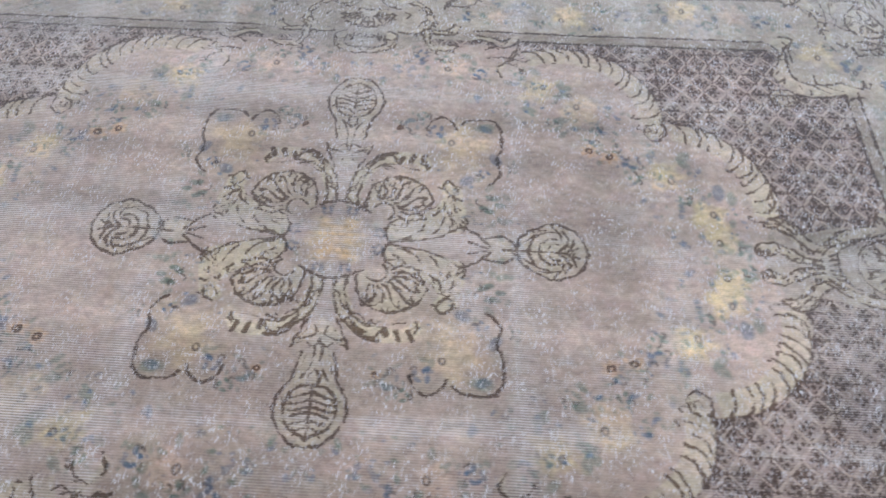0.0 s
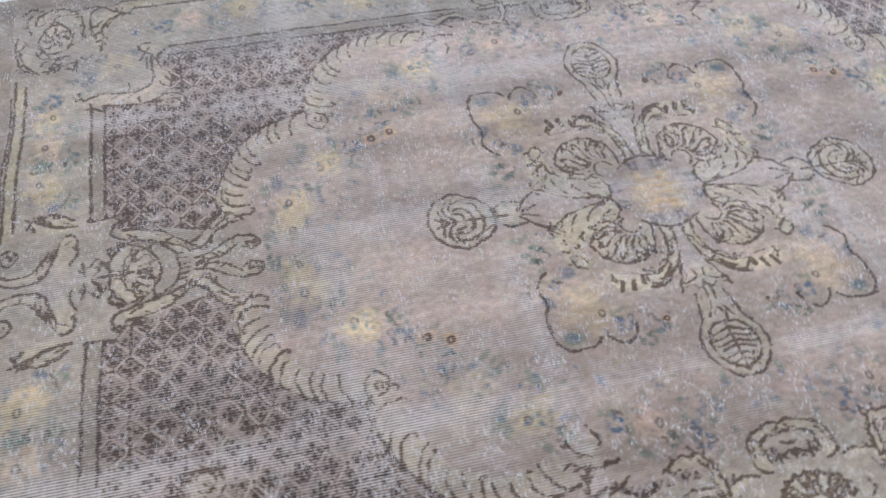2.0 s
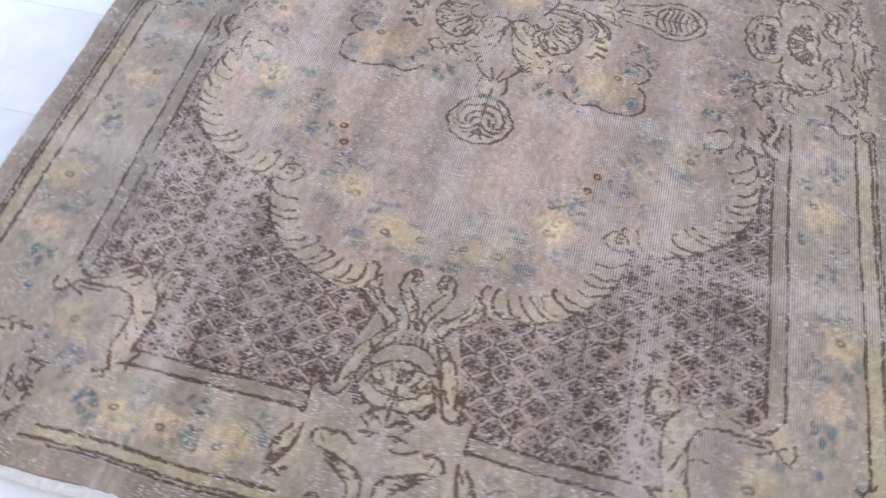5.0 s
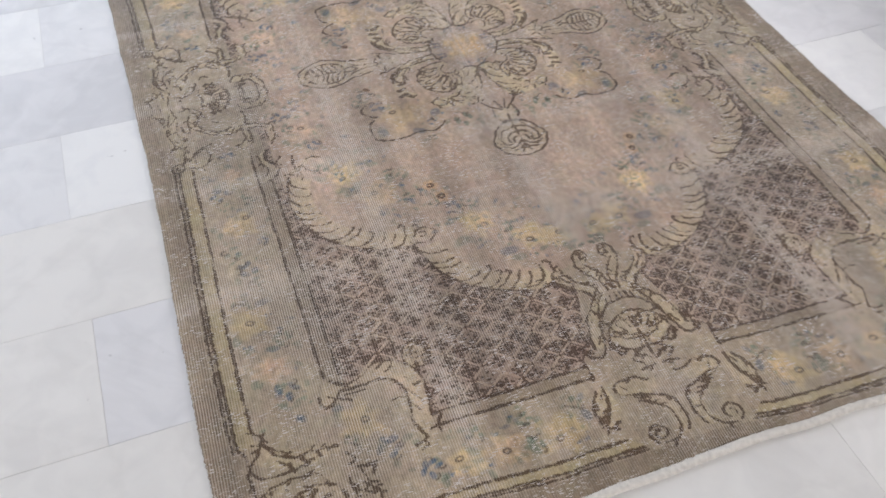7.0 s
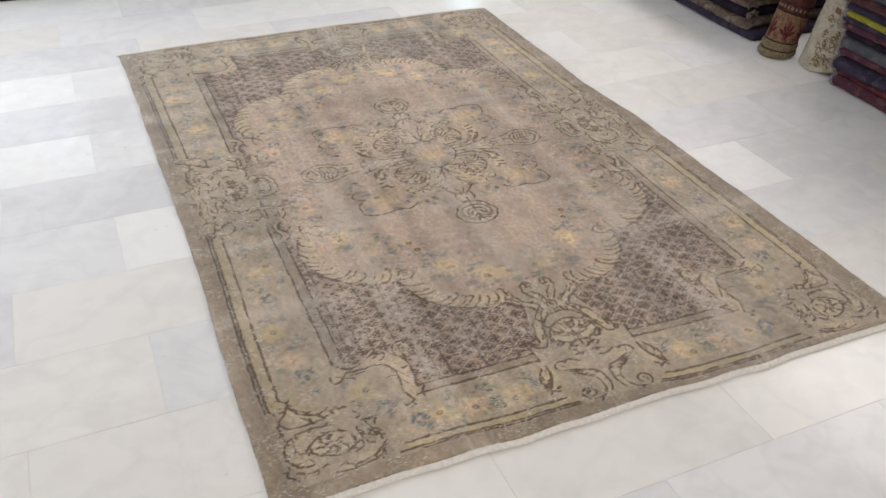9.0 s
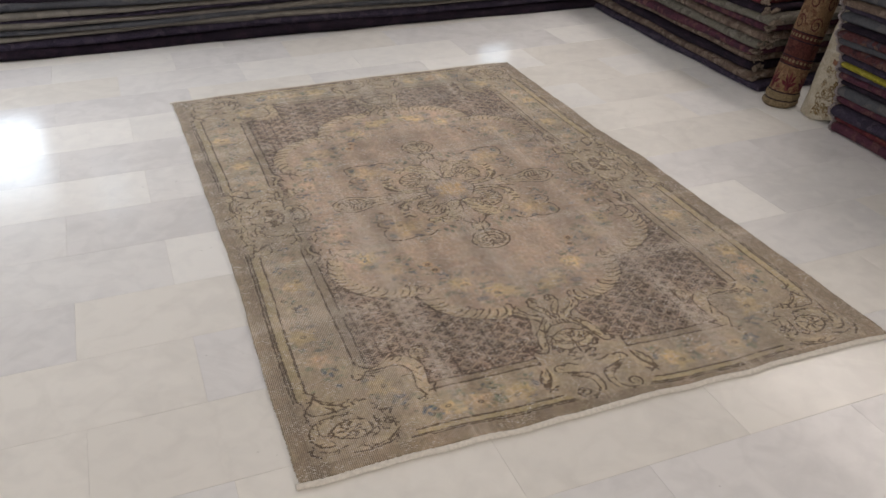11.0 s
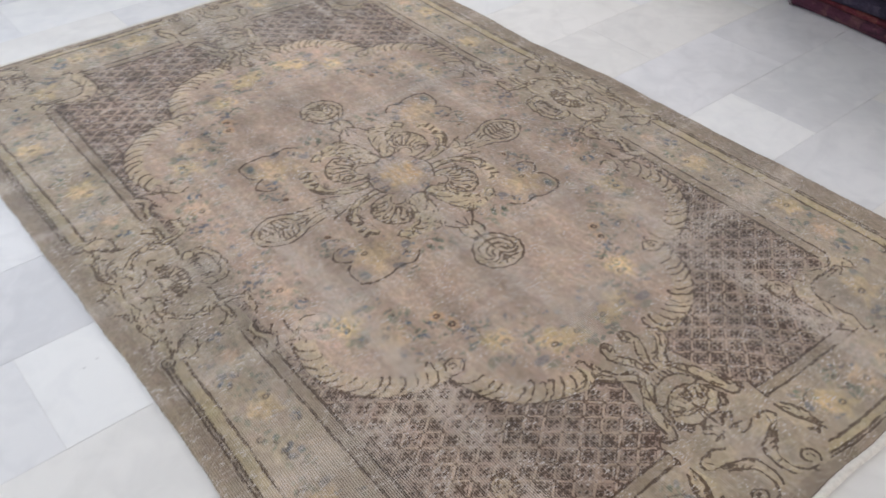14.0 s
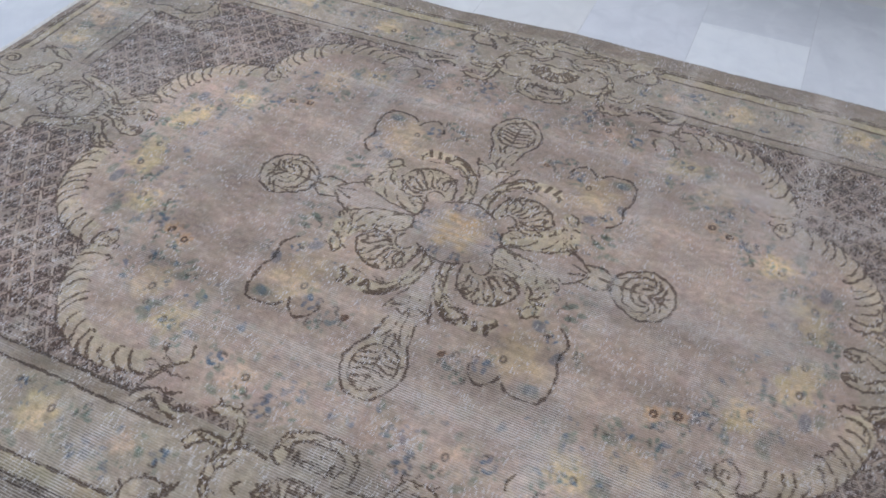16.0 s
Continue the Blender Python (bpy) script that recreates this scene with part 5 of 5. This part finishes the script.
def folded_rug(lo, hi, z0, thick, mat, fringe_side, seed, label, sag=0.004, front="x", cord=0):
    """One folded rug of a pile: soft slab with a rounded fold in front, waves, and a fringe at an end."""
    gen = random.Random(seed)
    root = new("folded_rug")
    root.location = ((lo[0] + hi[0]) / 2, (lo[1] + hi[1]) / 2, z0)
    bm = bmesh.new()
    L = (hi[1] - lo[1]) if front == "x" else (hi[0] - lo[0])
    D = (hi[0] - lo[0]) if front == "x" else (hi[1] - lo[1])
    n, prof = max(10, int(L / 0.09)), []
    for k in range(9):
        g = math.pi / 2 + math.pi * k / 8
        prof.append((-D / 2 + thick / 2 + thick * 0.62 * math.cos(g), thick / 2 + thick / 2 * math.sin(g)))
    prof += [(0.0, 0.0), (D / 2, 0.0), (D / 2, thick), (0.0, thick)]
    ph = [gen.random() * 6.28 for _ in range(4)]
    rows = []
    stations = [-L / 2, -L / 2 + 0.007, -L / 2 + 0.02] + [-L / 2 + L * i / n for i in range(1, n)] + [L / 2 - 0.02, L / 2 - 0.007, L / 2]
    for i, s in enumerate(stations):
        e = min(i, len(stations) - 1 - i)
        pinch = (0.5, 0.84, 0.97)[e] if e < 3 else 1.0
        dx = 0.012 * math.sin(s * 3.1 + ph[0]) + 0.006 * math.sin(s * 9 + ph[1])
        dz = sag * math.sin(s * 2.3 + ph[2])
        row = []
        for u, v in prof:
            zz = thick / 2 + (v - thick / 2) * pinch + (dz if v > 0.001 else 0)
            ux = u * (1 - (1 - pinch) * 0.03) + dx
            row.append(bm.verts.new((ux, s, max(0.0, zz)) if front == "x" else (s, ux, max(0.0, zz))))
        rows.append(row)
    for r0, r1 in zip(rows, rows[1:]):
        for m in range(len(prof)):
            bm.faces.new((r0[m], r1[m], r1[(m + 1) % len(prof)], r0[(m + 1) % len(prof)]))
    bm.faces.new(rows[0][::-1]), bm.faces.new(rows[-1])
    bmesh.ops.recalc_face_normals(bm, faces=bm.faces)
    rows_co = [[v.co.copy() for v in row] for row in rows]
    part("body", bm, mat, root, smooth=True)
    if fringe_side:
        for k in range(7):
            bm = bmesh.new()
            u = -D / 2 - 0.004 + gen.random() * 0.10
            s0 = fringe_side * L / 2
            zz = thick * (0.25 + 0.5 * gen.random())
            pts = []
            c1, c2 = 0.012 + 0.016 * gen.random(), gen.random() * 6.28
            for m in range(6):
                w = m / 5
                pts.append(Vector((u + 0.010 * math.sin(w * 5 + c2), s0 + fringe_side * c1 * w, zz + 0.010 * math.sin(w * 4 + c2) * w)))
            ring_prev = None
            for m, pt in enumerate(pts):
                r = 0.010 * (1 - 0.35 * m / 5)
                ring = [bm.verts.new((pt.x + r * math.cos(g), pt.y, max(0.0, pt.z + r * math.sin(g)))) for g in (0.5, 1.75, 3.0, 4.25, 5.5)]
                if ring_prev:
                    for a in range(5):
                        bm.faces.new((ring_prev[a], ring[a], ring[(a + 1) % 5], ring_prev[(a + 1) % 5]))
                ring_prev = ring
            bm.faces.new(ring_prev)
            part("tassel", bm, M_TASSEL, root, "knotted pale tassel", True)
    if cord:
        # overcast selvedge that follows the fold at one end
        bm = bmesh.new()
        ring_prev = None
        i = len(stations) - 3 if cord > 0 else 2
        path = []
        for m in range(4 * 8 + 1):
            w = m / 4
            a, b = rows_co[i][int(min(w, 7.999))], rows_co[i][int(min(w, 7.999)) + 1]
            path.append(a.lerp(b, w - int(min(w, 7.999))) + Vector((-0.002 + 0.003 * math.sin(m * 1.9), cord * (0.020 + 0.004 * math.sin(m * 1.3 + ph[3])), 0.002 * math.sin(m * 2.3))))
        for m, pt in enumerate(path):
            along = (path[min(m + 1, len(path) - 1)] - path[max(m - 1, 0)]).normalized()
            across = along.cross(Vector((0, 1, 0))).normalized()
            r = 0.0062 * (1 + 0.25 * math.sin(m * 2.6))
            ring = [bm.verts.new(pt + across * r * math.cos(g) + Vector((0, r * math.sin(g), 0))) for g in (0.0, 1.26, 2.51, 3.77, 5.03)]
            if ring_prev:
                for a in range(5):
                    bm.faces.new((ring_prev[a], ring[a], ring[(a + 1) % 5], ring_prev[(a + 1) % 5]))
            ring_prev = ring
        part("selvedge", bm, M_CORD, root, "pale overcast edge cord", True)
    return tagged(root, label, "folded rug")


W_BLACK = woven("wool_black", [(0.014, 0.010, 0.017), (0.024, 0.015, 0.024), (0.018, 0.013, 0.02)], 14, 0.5)
W_SLATE = woven("wool_slate", [(0.066, 0.069, 0.080), (0.088, 0.087, 0.092), (0.053, 0.056, 0.067)], 7, 0.28)
W_ASH = woven("wool_ash", [(0.145, 0.134, 0.120), (0.120, 0.112, 0.102), (0.168, 0.152, 0.138)], 7, 0.28)
W_NAVY = woven("wool_navy", [(0.032, 0.026, 0.043), (0.050, 0.041, 0.060), (0.024, 0.020, 0.033)], 16, 0.5)
W_RED = woven("wool_red", [(0.085, 0.018, 0.024), (0.05, 0.012, 0.018), (0.12, 0.04, 0.036)], 18, 0.5)
W_WINE = woven("wool_wine", [(0.066, 0.024, 0.038), (0.045, 0.02, 0.030), (0.105, 0.05, 0.052)], 18, 0.5)
W_BROWN = woven("wool_brown", [(0.115, 0.085, 0.069), (0.078, 0.053, 0.045), (0.17, 0.135, 0.112)], 18, 0.55)
W_OLIVE = woven("wool_olive", [(0.11, 0.104, 0.088), (0.144, 0.135, 0.119), (0.075, 0.066, 0.059)], 18, 0.5)
W_LIME = woven("wool_lime", [(0.22, 0.195, 0.025), (0.17, 0.15, 0.018), (0.25, 0.22, 0.045)], 12)
W_RUST = woven("wool_rust", [(0.068, 0.026, 0.028), (0.038, 0.018, 0.024), (0.10, 0.058, 0.050), (0.045, 0.040, 0.052)], 22, 0.6)

# long pile along the far wall
far_pile = [(0.072, W_BLACK, "black"), (0.056, W_NAVY, "dark navy"), (0.036, W_ASH, "ash-grey"), (0.034, W_SLATE, "slate-grey"), (0.034, W_ASH, "ash-grey"), (0.030, W_NAVY, "dark navy"), (0.036, W_ASH, "ash-grey"), (0.062, W_SLATE, "slate-grey"),
            (0.05, W_BLACK, "black")]
z = 0.0
for k, (th, mat, word) in enumerate(far_pile):
    ob = folded_rug((-3.1, 2.64 + 0.006 * (k % 3)), (2.17 - 0.03 * k if k < 6 else 0.42 - 0.05 * k, 3.45), z, th, mat, 0, 40 + k, "folded %s wool rug lying in a long low pile" % word, 0.013, "y")
    tagged(ob, group="rugs piled at the far wall")
    z += th * 0.985

# tall pile at the side, with knotted fringes at its end
side_mats = [W_NAVY, W_BROWN, W_BLACK, W_BROWN, W_WINE, W_OLIVE, W_BROWN, W_WINE, W_OLIVE, W_BLACK, W_RED]
side_words = ["navy", "brown", "black", "brown", "wine-red", "olive", "brown", "wine-red", "olive", "black", "red"]
z = 0.0
for k, (mat, word) in enumerate(zip(side_mats, side_words)):
    th = 0.046 + 0.008 * ((k * 7) % 3) / 2
    ob = folded_rug((2.13 + 0.012 * ((k * 5) % 4), (0.62, 0.70, 0.73, 0.74, 0.72, 0.68, 0.65, 0.67)[k % 8]), (2.98, 3.40), z, th, mat, -1 if k else 0, 70 + k, "folded %s wool rug with pale knotted fringe, in a pile" % word)
    tagged(ob, group="rugs piled at the side wall")
    z += th * 0.985

# second tall pile nearer the entrance: a thick wine rug below, one lime rug among dark ones
near_pile = [(0.066, W_WINE, "wine-red"), (0.024, W_RED, "red"), (0.068, W_NAVY, "navy"), (0.050, W_WINE, "wine-red"), (0.056, W_SLATE, "slate-grey"), (0.030, W_BLACK, "black"), (0.046, W_WINE, "wine-red"), (0.030, W_NAVY, "navy"),
             (0.024, W_LIME, "lime-yellow"), (0.042, W_NAVY, "navy"), (0.048, W_RUST, "rust-red"), (0.046, W_SLATE, "slate-grey"), (0.040, W_RUST, "rust-red"), (0.036, W_BLACK, "black"), (0.048, W_SLATE, "slate-grey"), (0.040, W_NAVY, "navy"),
             (0.036, W_BROWN, "brown"), (0.052, W_SLATE, "slate-grey"), (0.046, W_BLACK, "black"), (0.05, W_BROWN, "brown")]
z = 0.0
for k, (th, mat, word) in enumerate(near_pile):
    ob = folded_rug((2.128 - 0.26 * max(0.0, z - 0.20) * (z < 0.60) - 0.104 * (z >= 0.60) + 0.007 * ((k * 5) % 4), -1.55), (2.95, 0.002 + 0.008 * ((k * 5) % 4)), z, th, mat, 0, 110 + k, "folded %s wool rug with a pale overcast edge, in a pile" % word, cord=1)
    tagged(ob, group="rugs piled near the rolled rugs")
    z += th * 0.985


def rolled_rug(base, top, radius, squash, cuts, mats, foot, hang, figures, label):
    """A rolled rug standing on end and leaning: a spiral of cloth with a visible lap, woven bands, an uneven foot, figures on the cloth."""
    base, top = Vector(base), Vector(top)
    root = new("rolled_rug")
    axis = (top - base).normalized()
    wide = (Vector((0, -1, 0)) - axis * axis.dot(Vector((0, -1, 0)))).normalized()
    root.matrix_world = Matrix.Translation(base) @ Matrix((wide, axis.cross(wide), axis)).transposed().to_4x4()
    L = (top - base).length
    into_local = root.matrix_world.to_3x3().inverted()
    local_up = into_local @ Vector((0, 0, 1))
    front = into_local @ Vector((-0.75, -0.66, 0))
    front = math.atan2(front.y / squash, front.x)

    def surface(g, h, lift=0.0):
        m = (g / (2 * math.pi)) % 1.0
        bulge = foot * (math.exp(-((h - 0.024) / 0.016) ** 2) + 0.8 * math.exp(-((h - 0.064) / 0.015) ** 2))
        r = radius * (1 + 0.012 * math.sin(h * 30 + 2 * g) + 0.10 * (m - 0.5) + bulge) * (0.90 if h < 0.006 else 1.0) + lift
        return Vector((r * math.cos(g), r * squash * math.sin(g), h))

    def level_foot(v, h):
        """Near its foot the roll is cut level with the floor, one end of it a little raised."""
        drop = -(v.x * local_up.x + v.y * local_up.y) / local_up.z
        fade = max(0.0, 1 - h / 0.22)
        return v + Vector((0, 0, (drop + hang * max(0.0, v.x / radius)) * fade))

    for k, (a, b) in enumerate(zip(cuts, cuts[1:])):
        bm = bmesh.new()
        rings = []
        for i in range(9):
            s = (a + (b - a) * i / 8) * L
            rings.append([bm.verts.new(level_foot(surface(2 * math.pi * m / 48, s), s)) for m in range(48)])
        for r0, r1 in zip(rings, rings[1:]):
            for m in range(48):
                bm.faces.new((r0[m], r0[(m + 1) % 48], r1[(m + 1) % 48], r1[m]))
        if k == 0:
            bm.faces.new(rings[0][::-1])
        if k == len(cuts) - 2:
            bm.faces.new(rings[-1])
        part("hem" if k == 0 else "patterned_band", bm, mats[k % len(mats)], root, smooth=True)

    for name, shapes, mat, lift in figures:
        bm = bmesh.new()
        for shape in shapes:
            bm.faces.new([bm.verts.new(level_foot(surface(g + front, h * L, lift), h * L)) for g, h in shape])
        ob = part(name, bm, mat, root)
        ob["kind"] = "stuff"
    return tagged(root, label, "rolled rug")


def band_of_dots(h, high, count):
    return [[(2 * math.pi * (k + u) / count, h + v * high) for u, v in ((0.2, 0), (0.75, 0), (0.75, 1), (0.2, 1))] for k in range(count)]


def ring_line(h, high, count=48):
    return [[(2 * math.pi * (k + u) / count, h + v * high) for u, v in ((0, 0), (1, 0), (1, 1), (0, 1))] for k in range(count)]


def volute(g0, h, size, aspect, width=0.009, turns=8.5):
    out = []
    for m in range(18):
        t0, t1 = m / 18 * turns, (m + 1) / 18 * turns
        q0, q1 = size * (1 - 0.8 * m / 18), size * (1 - 0.8 * (m + 1) / 18)
        out.append([(g0 + q * aspect * math.cos(t), h + q * math.sin(t)) for q, t in ((q0, t0), (q1, t1), (q1 + width, t1), (q0 + width, t0))])
    return out


def star(g0, h, size, aspect, points=8):
    out = []
    for k in range(points):
        t = 2 * math.pi * k / points
        out.append([(g0 + aspect * r * math.cos(t + d), h + r * math.sin(t + d)) for r, d in ((0.15 * size, -0.5), (size, -0.16), (size * 0.92, 0.2), (0.15 * size, 0.5))])
    return out


def tulip(g0, h, size, aspect):
    """Five petals that open upwards over a small cup."""
    out = []
    for t in (0.35, 0.95, 1.57, 2.2, 2.8):
        out.append([(g0 + aspect * r * math.cos(t + d), h + r * math.sin(t + d)) for r, d in ((0.10 * size, -0.4), (0.62 * size, -0.22), (size, 0.0), (0.62 * size, 0.22), (0.10 * size, 0.4))])
    out.append([(g0 + aspect * size * u, h + size * v) for u, v in ((-0.34, 0.16), (-0.18, -0.26), (0.18, -0.26), (0.34, 0.16))])
    return out


def patch(g0, g1, h0, h1, lean=0.0, count=14):
    return [[(g0 + (g1 - g0) * (k + u) / count, (h0 + lean * (k + u) / count) * (1 - v) + h1 * v) for u, v in ((0, 0), (1, 0), (1, 1), (0, 1))] for k in range(count)]


W_SAND = woven("wool_sand", [(0.150, 0.092, 0.052), (0.105, 0.052, 0.032), (0.175, 0.115, 0.070)], 26, 0.6)
W_MAROON = woven("wool_maroon", [(0.062, 0.020, 0.018), (0.042, 0.016, 0.016), (0.085, 0.032, 0.025)], 26, 0.6)
W_CREAM = woven("wool_cream", [(0.33, 0.295, 0.235), (0.285, 0.245, 0.185), (0.37, 0.335, 0.275)], 20, 0.35)
W_GILT = woven("wool_gilt", [(0.13, 0.085, 0.04), (0.085, 0.052, 0.026), (0.17, 0.12, 0.06)], 30, 0.6)
W_CORAL = woven("wool_coral", [(0.20, 0.095, 0.062), (0.15, 0.07, 0.045), (0.25, 0.15, 0.10)], 30, 0.6)
W_HEM = woven("wool_hem", [(0.155, 0.118, 0.070), (0.115, 0.086, 0.052), (0.18, 0.138, 0.086)], 60)
curls, dots, rims, tulips = [], [], [], []
for k in range(6):
    curls += volute(2 * math.pi * k / 6 + 0.3, 0.475, 0.042, 7.5) + volute(2 * math.pi * (k + 0.5) / 6 + 0.3, 0.60, 0.045, 7.5) + volute(2 * math.pi * k / 6 + 0.5, 0.78, 0.05, 7.5)
    tulips += tulip(2 * math.pi * k / 6 + 0.12, 0.125, 0.085, 6.0)
    tulips += star(2 * math.pi * (k + 0.5) / 6 + 0.12, 0.115, 0.022, 6.0, 6) + star(2 * math.pi * (k + 0.5) / 6 + 0.12, 0.20, 0.016, 6.0, 5)
for h in (0.245, 0.385):
    dots += band_of_dots(h + 0.008, 0.016, 26)
# lowest two rings paint dark shade into the grooves of the hem's laps
for h in (0.042, 0.086, 0.232, 0.280, 0.372, 0.420):
    rims += ring_line(h, 0.006)
rolled_rug((2.160, 0.438, 0.0), (2.395, 0.432, 0.95), 0.088, 0.95, [0.0, 0.09, 0.235, 0.285, 0.375, 0.425, 0.70, 1.0], [W_HEM, W_SAND, W_MAROON, W_MAROON, W_MAROON, W_SAND, W_SAND], 0.15, 0.0,
           [("woven_dots", dots, W_HEM, 0.0012), ("woven_scrolls", curls, W_MAROON, 0.0012), ("woven_tulips", tulips, W_RED, 0.0012), ("woven_lines", rims, W_BLACK, 0.0016)], "rolled rust-red and tan patterned rug leaning on end")
sprays, reds = [], []
spray = random.Random(8)
for k in range(54):
    g0, h = -0.60 + 1.2 * spray.random(), 0.04 + 0.23 * spray.random()
    sprays += volute(g0, h, 0.012 + 0.011 * spray.random(), 5.0, 0.006, 6.0) if k % 2 else star(g0, h, 0.013 + 0.011 * spray.random(), 5.0, 6)
for k in range(12):
    reds += star(-0.30 + 1.0 * spray.random(), 0.36 + 0.36 * spray.random(), 0.026 + 0.02 * spray.random(), 5.0, 7)
rolled_rug((2.250, 0.188, 0.0), (2.480, 0.188, 0.95), 0.140, 0.62, [0.0, 0.03, 0.25, 0.5, 0.75, 1.0], [W_CREAM], 0.0, 0.03,
           [("woven_panel", patch(-0.50, 1.1, 0.30, 0.80, -0.05), W_CORAL, 0.0010), ("woven_sprays", sprays, W_GILT, 0.0012), ("woven_blossoms", reds, W_MAROON, 0.0016)], "rolled cream rug with gold and rust flowers leaning on end")

# ---------------------------------------------------------------- marble floor
floor = tagged(link_mesh("floor", box((X0 - TH, Y0 - TH, -0.12), (X1 + TH, Y1 + TH, -0.0014)), M_BED), "polished marble slab floor in white, cream and grey", "floor", kind="structure")
ROW, SLAB, TURN = 0.363, 0.731, radians(1.8)
kinds = {}
for mat in (M_WHITE, M_CREAM, M_GREY, M_PALE):
    bm = bmesh.new()
    lo, hi, ch = Vector((-SLAB / 2 + 0.0004, -ROW / 2 + 0.0004, 0)), Vector((SLAB / 2 - 0.0004, ROW / 2 - 0.0004, 0)), 0.0005
    rings = [[bm.verts.new((x, y, z)) for x, y in ((lo.x + c, lo.y + c), (hi.x - c, lo.y + c), (hi.x - c, hi.y - c), (lo.x + c, hi.y - c))] for c, z in ((0, -0.02), (0, -ch), (ch, 0))]
    for r0, r1 in zip(rings, rings[1:]):
        for m in range(4):
            bm.faces.new((r0[m], r0[(m + 1) % 4], r1[(m + 1) % 4], r1[m]))
    bm.faces.new(rings[-1])
    me = bpy.data.meshes.new("slab")
    bm.to_mesh(me)
    bm.free()
    me.materials.append(mat)
    kinds[mat] = me
# slabs whose tone stands out, by row and place in the row
SPECIAL = {(-1, 1): M_WHITE, (-1, 0): M_PALE, (-3, 1): M_GREY, (-3, 0): M_CREAM, (-2, 0): M_GREY, (-2, 1): M_CREAM, (0, 1): M_GREY, (0, 0): M_PALE, (1, 0): M_WHITE, (1, 1): M_PALE, (2, 0): M_PALE, (2, 1): M_GREY,
           (3, 0): M_WHITE, (3, 1): M_WHITE, (4, 0): M_GREY, (4, 1): M_GREY, (5, 1): M_PALE, (5, 2): M_WHITE, (6, 2): M_GREY, (-2, 4): M_WHITE, (-2, 5): M_PALE, (-1, 4): M_GREY, (-1, 5): M_GREY, (0, 4): M_CREAM, (0, 5): M_CREAM,
           (1, 4): M_CREAM, (1, 5): M_PALE, (-4, 1): M_CREAM, (-5, 2): M_CREAM, (-5, 3): M_CREAM, (-6, 1): M_GREY, (-6, 2): M_GREY, (-6, 3): M_GREY, (-6, 4): M_GREY, (-4, 4): M_CREAM, (2, 5): M_CREAM, (3, 5): M_WHITE, (4, 5): M_CREAM, (5, 5): M_WHITE, (6, 5): M_PALE, (2, 4): M_WHITE, (3, 4): M_CREAM, (4, 4): M_WHITE}
slab_rng = random.Random(4)
cs, sn = math.cos(TURN), math.sin(TURN)
for k in range(-15, 16):
    for n in range(-4, 9):
        # even rows start half a slab before odd ones
        u = (-1.25 if k % 2 else -1.615) - 0.011 * (k + 3) + SLAB * (n - 1) + SLAB / 2
        v = ROW * (k + 0.5)
        x, y = u * cs - v * sn, u * sn + v * cs
        pick = slab_rng.choice((M_CREAM, M_CREAM, M_PALE, M_WHITE, M_PALE, M_GREY))
        if x < X0 - 0.36 or x > X1 + 0.36 or y < Y0 - 0.18 or y > Y1 + 0.18:
            continue
        me = kinds[SPECIAL.get((k, n), pick)]
        if x < X0 + 0.4 or x > X1 - 0.4 or y < Y0 + 0.2 or y > Y1 - 0.2:
            # cut to the room
            bm = bmesh.new()
            bm.from_mesh(me)
            for px, py, nx, ny in ((X0, 0, -1, 0), (X1, 0, 1, 0), (0, Y0, 0, -1), (0, Y1, 0, 1)):
                dx, dy = px - x, py - y
                bmesh.ops.bisect_plane(bm, geom=bm.verts[:] + bm.edges[:] + bm.faces[:], plane_co=(dx * cs + dy * sn, dy * cs - dx * sn, 0), plane_no=(nx * cs + ny * sn, ny * cs - nx * sn, 0), clear_outer=True)
            cut = me.copy()
            bm.to_mesh(cut)
            bm.free()
            me = cut
            if not len(me.polygons):
                continue
        ob = new("slab", me)
        ob.parent = floor
        ob.location, ob.rotation_euler = (x, y, 0.0006 * (slab_rng.random() - 0.5)), (0, 0, TURN)
